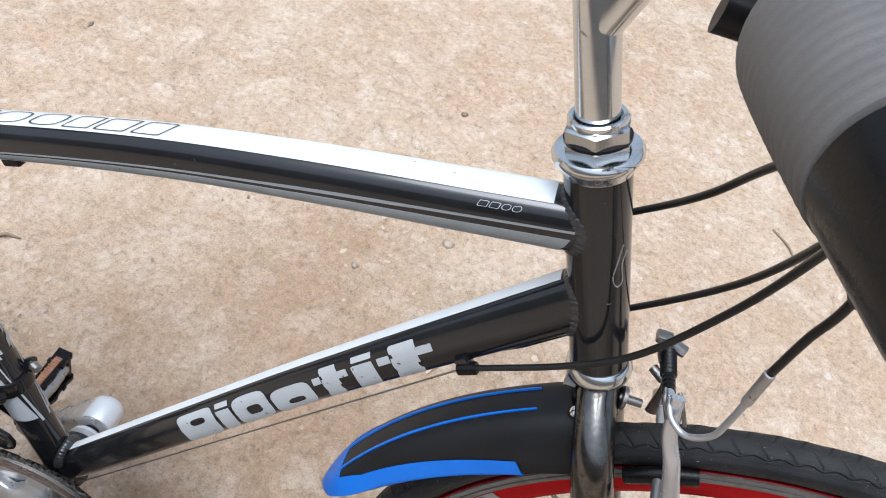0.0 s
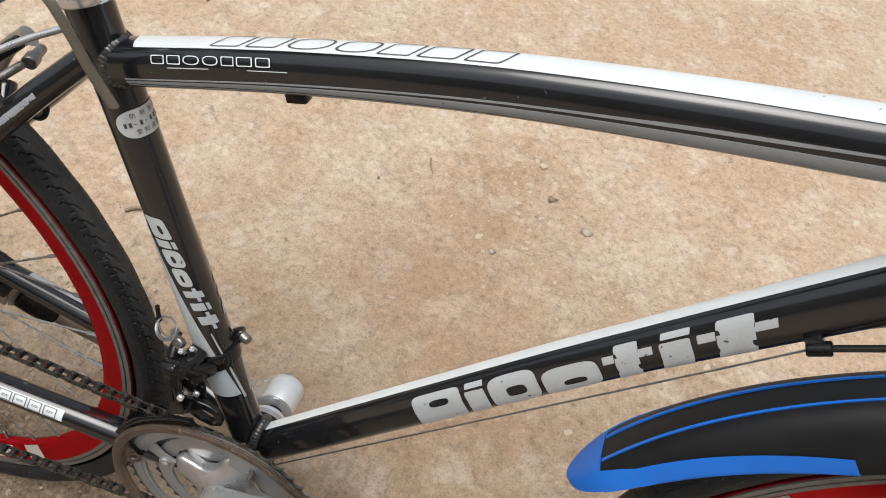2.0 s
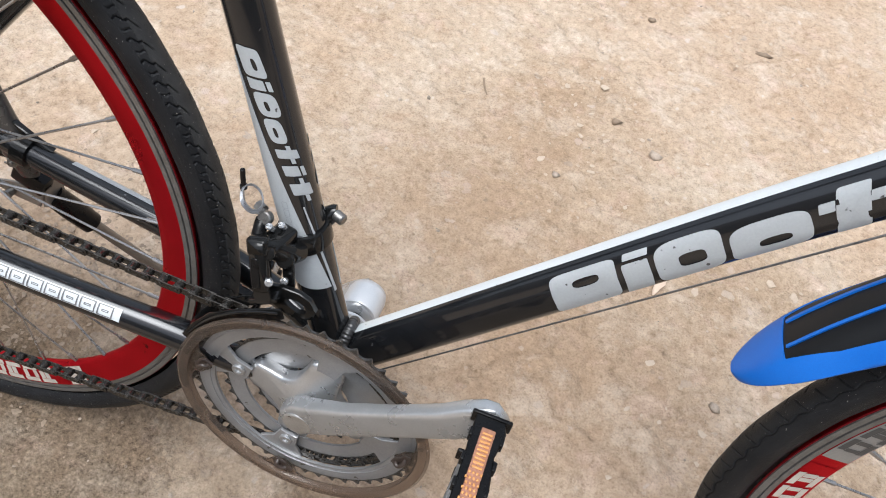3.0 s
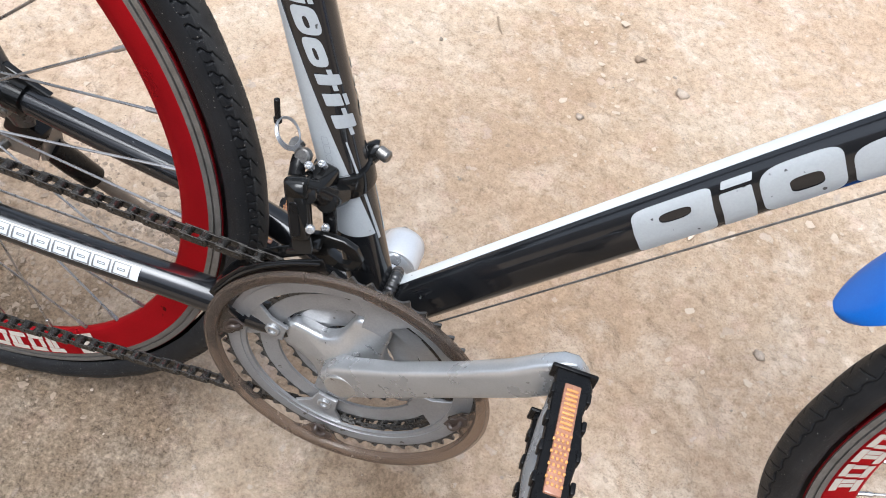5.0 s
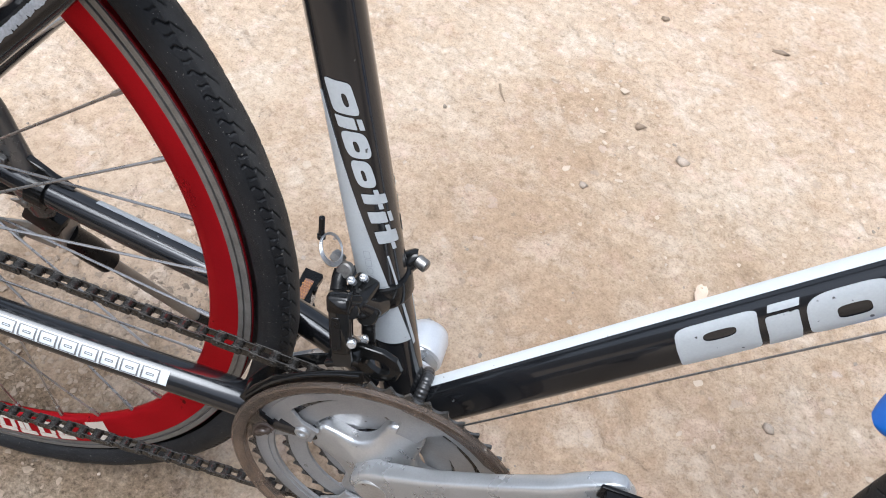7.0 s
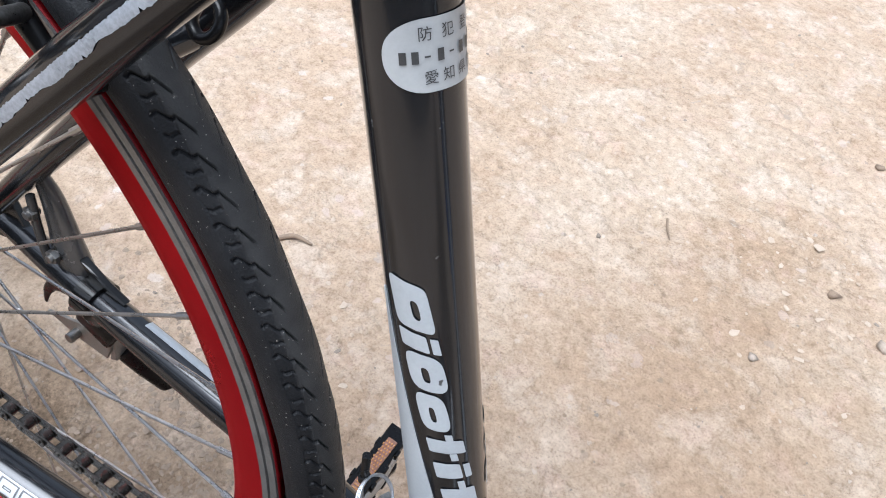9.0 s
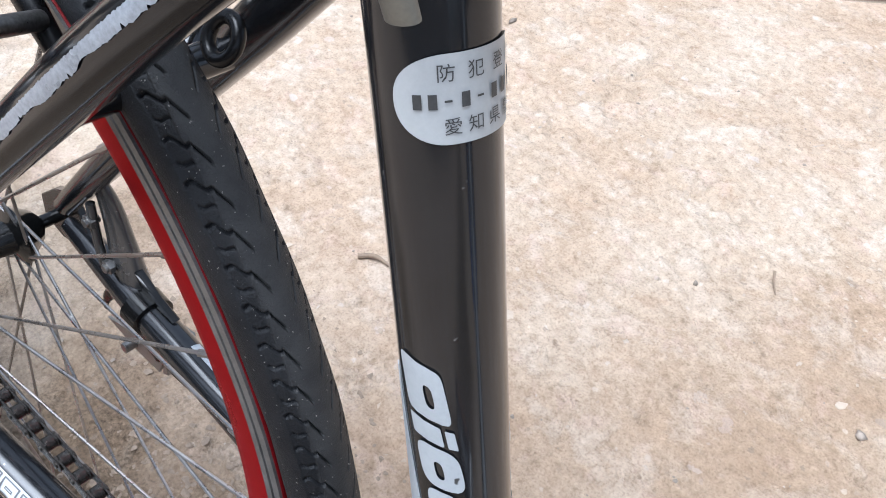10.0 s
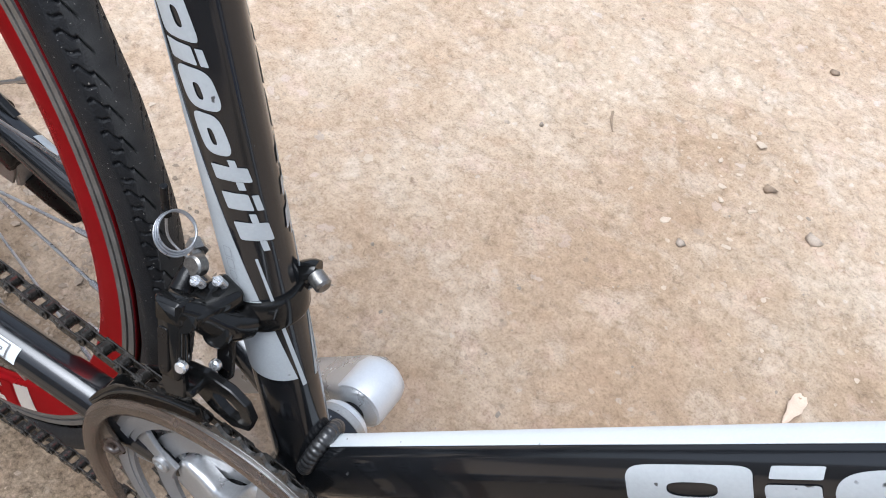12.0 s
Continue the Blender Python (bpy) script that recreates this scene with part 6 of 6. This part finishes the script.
for k in range(3):
    c, r = V(0.3640, -0.0275 + 0.0006 * k, 0.4550 + 0.0004 * k), 0.0096 - 0.0004 * k
    face = unit(V(0.75, -0.056, 0.66))
    e2 = unit(V(0, 1, 0) - face * face[1])
    e1 = np.cross(e2, face)
    loop.append(sweep([tuple(c + r * (math.cos(a) * e1 + math.sin(a) * e2)) for a in np.linspace(0, 2 * math.pi, 40, endpoint=False)], 0.00055, 40, 8, closed=True))
wire = part("coiled_wire_end", join(*loop, sweep([(0.3560, -0.0245, 0.4610), (0.3590, -0.0265, 0.4480), (0.3690, -0.0250, 0.4405)], 0.0006, 16, 8)), WIRE, fd, "coiled bare wire end with a black cap")
part("wire_cap", join(rod((0.3562, -0.0243, 0.4600), (0.3552, -0.0240, 0.4745), 0.0018, 16), rod((0.3564, -0.0243, 0.4585), (0.3560, -0.0243, 0.4620), 0.0025, 16)), BLACK, wire)

# ---- rear brake ----
arm_line = [(0.1600, 0.5700), (0.1640, 0.5820), (0.1760, 0.5955), (0.1900, 0.6080), (0.2040, 0.6190), (0.2180, 0.6262), (0.2330, 0.6320), (0.2400, 0.6420), (0.2440, 0.6340), (0.2360, 0.6250), (0.2230, 0.6205), (0.2190, 0.6120), (0.2120, 0.6105), (0.2085, 0.6135), (0.2010, 0.6060), (0.1890, 0.5950), (0.1780, 0.5840), (0.1720, 0.5700)]
rb = part("brake_arm", join(prism(arm_line, -0.0440, -0.0515, 0.0016), rod((0.1600, -0.0640, 0.5750), (0.1680, -0.0450, 0.5700), 0.0085, 28, 0.001), rod((0.2390, -0.048, 0.6400), (0.2390, -0.022, 0.6380), 0.0070, 28, 0.001)), GRIMY, bike, "worn grimy alloy rear brake arm", 30)
part("post_bracket", prism([(0.1960, 0.5930), (0.2050, 0.6060), (0.2130, 0.6110), (0.2170, 0.6040), (0.2120, 0.5960), (0.2030, 0.5890)], -0.0500, -0.0545, 0.0012), GRIMY, rb)
part("brake_arm", join(sweep([(0.1640, 0.0540, 0.5740), (0.1765, 0.0520, 0.5905), (0.1933, 0.0480, 0.6111), (0.2140, 0.0420, 0.6293), (0.2290, 0.0320, 0.6400)], [0.0090, 0.0075, 0.0065, 0.0062, 0.0080], 34, 18, flat=0.6)), ALLOY_DULL, bike, "worn alloy rear brake arm")
part("return_spring", sweep([(0.1640, -0.0640, 0.5900), (0.1800, -0.0640, 0.6010), (0.2010, -0.0560, 0.6200)], 0.0010, 12, 8), STEEL, rb)
for s in (-1, 1):
    part("brake_boss", join(rod((0.1795, s * 0.044, 0.5530), (0.1720, s * 0.060, 0.5660), 0.0080, 24, 0.001)), PAINT, bike)
    pad = part("brake_pad", sweep([(0.1530, s * 0.0170, 0.6120), (0.1800, s * 0.0172, 0.5930), (0.2100, s * 0.0170, 0.5640)], [0.0050, 0.0058, 0.0040], 20, 14, flat=0.75), BLACK, bike, "black brake pad")
    part("pad_post", join(rod((0.1900, s * 0.018, 0.5890), (0.2010, s * 0.050, 0.5980), 0.0034, 16), rod((0.2065, s * 0.050, 0.6005), (0.2035, s * 0.060, 0.6005), 0.0060, 24, 0.001), rod((0.2050, s * 0.056, 0.6005), (0.2010, s * 0.072, 0.6010), 0.0042, 24, 0.001)), STEEL, pad)
    part("post_sleeve", lathe([(0.0030, 0.0), (0.0040, 0.0003), (0.0040, 0.0014), (0.0027, 0.0016), (0.0026, 0.0)], V(0.2010, s * 0.0715, 0.6010), V(-0.16, s, -0.02), 24), BRASS, pad)
part("pad_holder", prism([(0.1660, 0.5660), (0.1700, 0.5590), (0.1810, 0.5540), (0.1890, 0.5600), (0.1925, 0.5680), (0.1880, 0.5720), (0.1845, 0.5765), (0.1800, 0.5730), (0.1740, 0.5740)], -0.046, -0.057, 0.0018), PAINT, rb, "dark grey toothed spring holder")
part("noodle", sweep([(0.2300, -0.030, 0.6440), (0.2400, -0.012, 0.6520), (0.2600, 0.000, 0.6640), (0.2850, 0.012, 0.6760)], 0.0024, 24, 12), ALLOY, rb)
part("rubber_boot", sweep([(0.2290, -0.022, 0.6400), (0.2290, 0.022, 0.6400)], 0.0050, 12, 14), BLACK, rb)
part("rubber_grommet", sweep([(0.2560 + 0.0056 * math.cos(a), 0.003 * math.sin(a), 0.6070 + 0.0056 * math.sin(a)) for a in np.linspace(0, 2 * math.pi, 40, endpoint=False)], 0.0023, 40, 14, closed=True), BLACK, rb, "black rubber ring")
part("top_cable", sweep([(0.2850, 0.012, 0.6760), (0.303, 0.027, 0.676), (0.345, 0.021, 0.672), (0.44, 0.020, 0.702)], 0.0026, 30, 12), CABLE, bike)

# ---- kickstand on the far chainstay ----
ks = part("kickstand", join(sweep([(0.0610, 0.0585, 0.4180), (0.0680, 0.0625, 0.3960), (0.0720, 0.0645, 0.3700), (0.0760, 0.0655, 0.3400), (0.0830, 0.0660, 0.3120), (0.0880, 0.0680, 0.2850)], [0.0060, 0.0100, 0.0125, 0.0165, 0.0175, 0.0110], 36, 22, flat=0.55), sweep([(0.0580, 0.0560, 0.3900), (0.0600, 0.0560, 0.3600), (0.0640, 0.0570, 0.3300)], [0.0030, 0.0032, 0.0030], 16, 12)), STAND_GREY, bike, "grey steel kickstand folded out onto the ground", 60)
part("stand_clamp", join(prism([(0.0890, 0.3500), (0.0930, 0.3500), (0.1100, 0.3400), (0.1270, 0.3330), (0.1180, 0.3320), (0.0980, 0.3360)], 0.0600, 0.0660, 0.0010), lathe([(0.0125, 0.0), (0.0150, 0.0008), (0.0150, 0.0150), (0.0125, 0.0158)], (0.0920, 0.0600, 0.3245), (0.98, -0.05, -0.13), 32)), BLACK_GLOSS, ks, "black clamp round the stay")
part("stand_hinge", box((0.0850, 0.0740, 0.2760), (0.034, 0.018, 0.022), Matrix.Rotation(radians(24), 4, "Y"), 0.003), BLACK, ks)
for x, z in ((0.0575, 0.3760), (0.0720, 0.3470), (0.0860, 0.3080)):
    part("stand_bolt", join(rod((x, 0.050, z), (x, 0.060, z), 0.0032, 16), hexagon((x, 0.0520, z), (x, 0.0560, z), 0.0052)), STEEL, ks)
part("stand_hook", sweep([(0.070, 0.064, 0.306), (0.054, 0.064, 0.302), (0.044, 0.064, 0.290), (0.039, 0.064, 0.275)], [0.006, 0.0055, 0.004, 0.0015], 14, 12, flat=0.5), BLACK, ks)
channel = [(0.0300, 0.2540), (0.0620, 0.2635), (0.0965, 0.2690), (0.0960, 0.2560), (0.0900, 0.2420), (0.0640, 0.2440)]
part("stand_bracket", join(prism(channel, 0.0690, 0.0715, 0.0006), prism(channel, 0.0955, 0.0980, 0.0006), prism([(0.0945, 0.2690), (0.0985, 0.2690), (0.0985, 0.2440), (0.0920, 0.2420)], 0.0705, 0.0965, 0.0008)), BROWN_STEEL, ks, "folded brown-grey steel bracket")
part("stand_pivot", rod((0.062, 0.060, 0.252), (0.062, 0.094, 0.252), 0.0042, 16), STEEL, ks)
leg = [V(0.0930, 0.0840, 0.2480), V(0.1140, 0.1060, 0.2010), V(0.1640, 0.1890, 0.0420)]
part("sleeve", sweep([tuple(leg[0]), tuple(leg[0] * 0.5 + leg[1] * 0.5), tuple(leg[1])], [0.0115, 0.0125, 0.0118], 16, 24), BLACK, ks, "black rubber sleeve")
part("leg", rod(leg[1] - unit(leg[1] - leg[0]) * 0.006, leg[2], 0.0062, 20), BROWN_STEEL, ks)
part("rubber_foot", sweep([tuple(leg[2] - unit(leg[2] - leg[1]) * 0.020), tuple(leg[2] - unit(leg[2] - leg[1]) * 0.004), tuple(leg[2] + unit(leg[2] - leg[1]) * 0.012)], [0.0085, 0.0105, 0.0110], 14, 20), BLACK, ks, "black rubber foot")


# ---- what lies on the ground ----
def stone_shape(rng, size):
    bm = bmesh.new()
    bmesh.ops.create_icosphere(bm, subdivisions=1, radius=1.0)
    k = [rng.uniform(0.6, 1.3) for _ in range(3)]
    verts = [np.array((v.co.x * k[0], v.co.y * k[1], v.co.z * 0.45 * k[2])) * size * rng.uniform(0.55, 1.35) for v in bm.verts]
    faces = [tuple(v.index for v in f.verts) for f in bm.faces]
    bm.free()
    return verts, faces


def ground_z(x, y):
    return float(ground_height(np.array([x]), np.array([y]))[0])


def scatter(name, n, sizes, material, label, seed):
    rng = random.Random(seed)
    shapes = []
    for _ in range(n):
        x, y, s = rng.uniform(-0.9, 1.9), rng.uniform(-0.1, 2.2), rng.uniform(*sizes) * rng.random() ** 1.5 + sizes[0]
        turn = rng.uniform(0, 6.28)
        c, si = math.cos(turn), math.sin(turn)
        base = V(x, y, ground_z(x, y) + s * 0.08)
        shapes.append(moved(stone_shape(rng, s), lambda v: base + V(v[0] * c - v[1] * si, v[0] * si + v[1] * c, v[2])))
    ob = part(name, join(*shapes), material, None, "", 40)
    tagged(ob, label, "gravel", kind="stuff")


def crumbs(name, centres, each, spread, sizes, material, label, seed):
    """Flat chips broken out of the concrete, lying thickest round a few worn spots."""
    rng = random.Random(seed)
    shapes = []
    for cx, cy in centres:
        for _ in range(each):
            x, y = rng.gauss(cx, spread), rng.gauss(cy, spread)
            s, turn = rng.uniform(*sizes), rng.uniform(0, 6.28)
            c, si = math.cos(turn), math.sin(turn)
            base = V(x, y, ground_z(x, y) + s * 0.02)
            shapes.append(moved(stone_shape(rng, s), lambda v: base + V(v[0] * c - v[1] * si, v[0] * si + v[1] * c, v[2] * 0.6)))
    tagged(part(name, join(*shapes), material, None, "", 32), label, "gravel", kind="stuff")


CHIP = surface("concrete_chip", (0.26, 0.195, 0.14), (0.42, 0.335, 0.25), (0.8, 0.95), 0, 40, 0.4, 400)
crumbs("concrete_crumbs", WORN_SPOTS, 34, 0.075, (0.0012, 0.0042), CHIP, "flat crumbs and chips of tan concrete on worn spots", 8)


FLAKE = surface("pale_concrete_flake", (0.33, 0.262, 0.197), (0.43, 0.35, 0.27), (0.8, 0.95), 0, 60, 0.4, 400)
crumbs("concrete_flakes", WORN_SPOTS, 9, 0.085, (0.0030, 0.0070), FLAKE, "flat pale flakes broken from the skin of the concrete", 9)
SOIL = surface("dry_soil", (0.13, 0.098, 0.070), (0.27, 0.205, 0.150), (0.8, 0.95), 0, 50, 0.5, 300)
crumbs("soil_crumbs", [(0.02, 0.19), (0.11, 0.20), (0.05, 0.12), (-0.03, 0.24), (0.16, 0.16), (0.05, 0.03), (0.10, 0.11)], 130, 0.050, (0.0010, 0.0045), SOIL, "clods and crumbs of brown soil on the concrete", 11)

DARK_STONE = surface("dark_grit", (0.13, 0.105, 0.082), (0.25, 0.205, 0.165), (0.7, 0.9), 0, 60, 0.3, 500)
scatter("pale_grit", 260, (0.0010, 0.0045), STONE, "small pale stones and grit strewn over the concrete", 3)
scatter("dark_grit", 800, (0.0008, 0.0032), DARK_STONE, "dark grit and crumbs strewn over the concrete", 4)


def leaf(x, y, turn, size):
    rows = []
    for i in range(9):
        f = i / 8
        w = 0.52 * (0.30 + 0.70 * f) * math.sin(math.pi * (0.10 + 0.86 * f)) ** 0.55 * (1 + 0.12 * math.sin(i * 2.1))
        rows.append([(f - 0.5, w * (j / 4 - 0.5), 0.10 * (j / 4 - 0.5) ** 2 * 2 + 0.05 * math.sin(f * 5)) for j in range(5)])
    c, s = math.cos(radians(turn)), math.sin(radians(turn))
    z = ground_z(x, y) + 0.002
    top = [V(x + size * (p[0] * c - p[1] * s), y + size * (p[0] * s + p[1] * c), z + size * p[2]) for r in rows for p in r]
    faces = [(i * 5 + j, i * 5 + j + 1, (i + 1) * 5 + j + 1, (i + 1) * 5 + j) for i in range(8) for j in range(4)]
    k = len(top)
    shape = top + [v - V(0, 0, 0.0006) for v in top], faces + [tuple(k + q for q in reversed(f)) for f in faces]
    tagged(part("fallen_leaf", shape, LEAF, None, "", 60), "pale dry fallen leaf lying on the concrete", "leaf")


leaf(0.743, 0.470, 78, 0.048)


def twig(points, r):
    pts = [(x, y, ground_z(x, y) + r * 0.8 + h) for x, y, h in points]
    tagged(part("twig", sweep(pts, [r, r * 0.9, r * 0.5], 14, 8), TWIG), "short dry brown twig lying on the concrete", "twig", "debris on the ground")


twig([(-0.0150, 0.4230, 0), (0.0010, 0.4355, 0.003), (0.0260, 0.4365, 0)], 0.0034)
twig([(0.388, 0.762, 0), (0.394, 0.745, 0.002), (0.404, 0.728, 0)], 0.0018)
twig([(1.30, 1.02, 0), (1.335, 0.98, 0.003), (1.35, 0.93, 0)], 0.0022)


def pebble(x, y, size, seed, material, label):
    rng = random.Random(seed)
    base = V(x, y, ground_z(x, y) + size * 0.2)
    tagged(part("pebble", moved(stone_shape(rng, size), lambda v: base + v), material, None, "", 180), label, "pebble", "debris on the ground")


for k, (x, y, s, mt) in enumerate(((0.698, 0.716, 0.010, STONE), (-0.185, 0.981, 0.009, DARK_STONE), (0.843, 1.077, 0.013, TWIG), (0.846, 0.310, 0.008, STONE), (0.555, 0.605, 0.006, STONE), (0.32, 0.676, 0.004, DARK_STONE), (0.629, 1.067, 0.008, TWIG), (0.62, 0.765, 0.009, TWIG))):
    pebble(x, y, s, 20 + k, mt, "small brown pebble on the concrete" if mt is not STONE else "small pale pebble on the concrete")
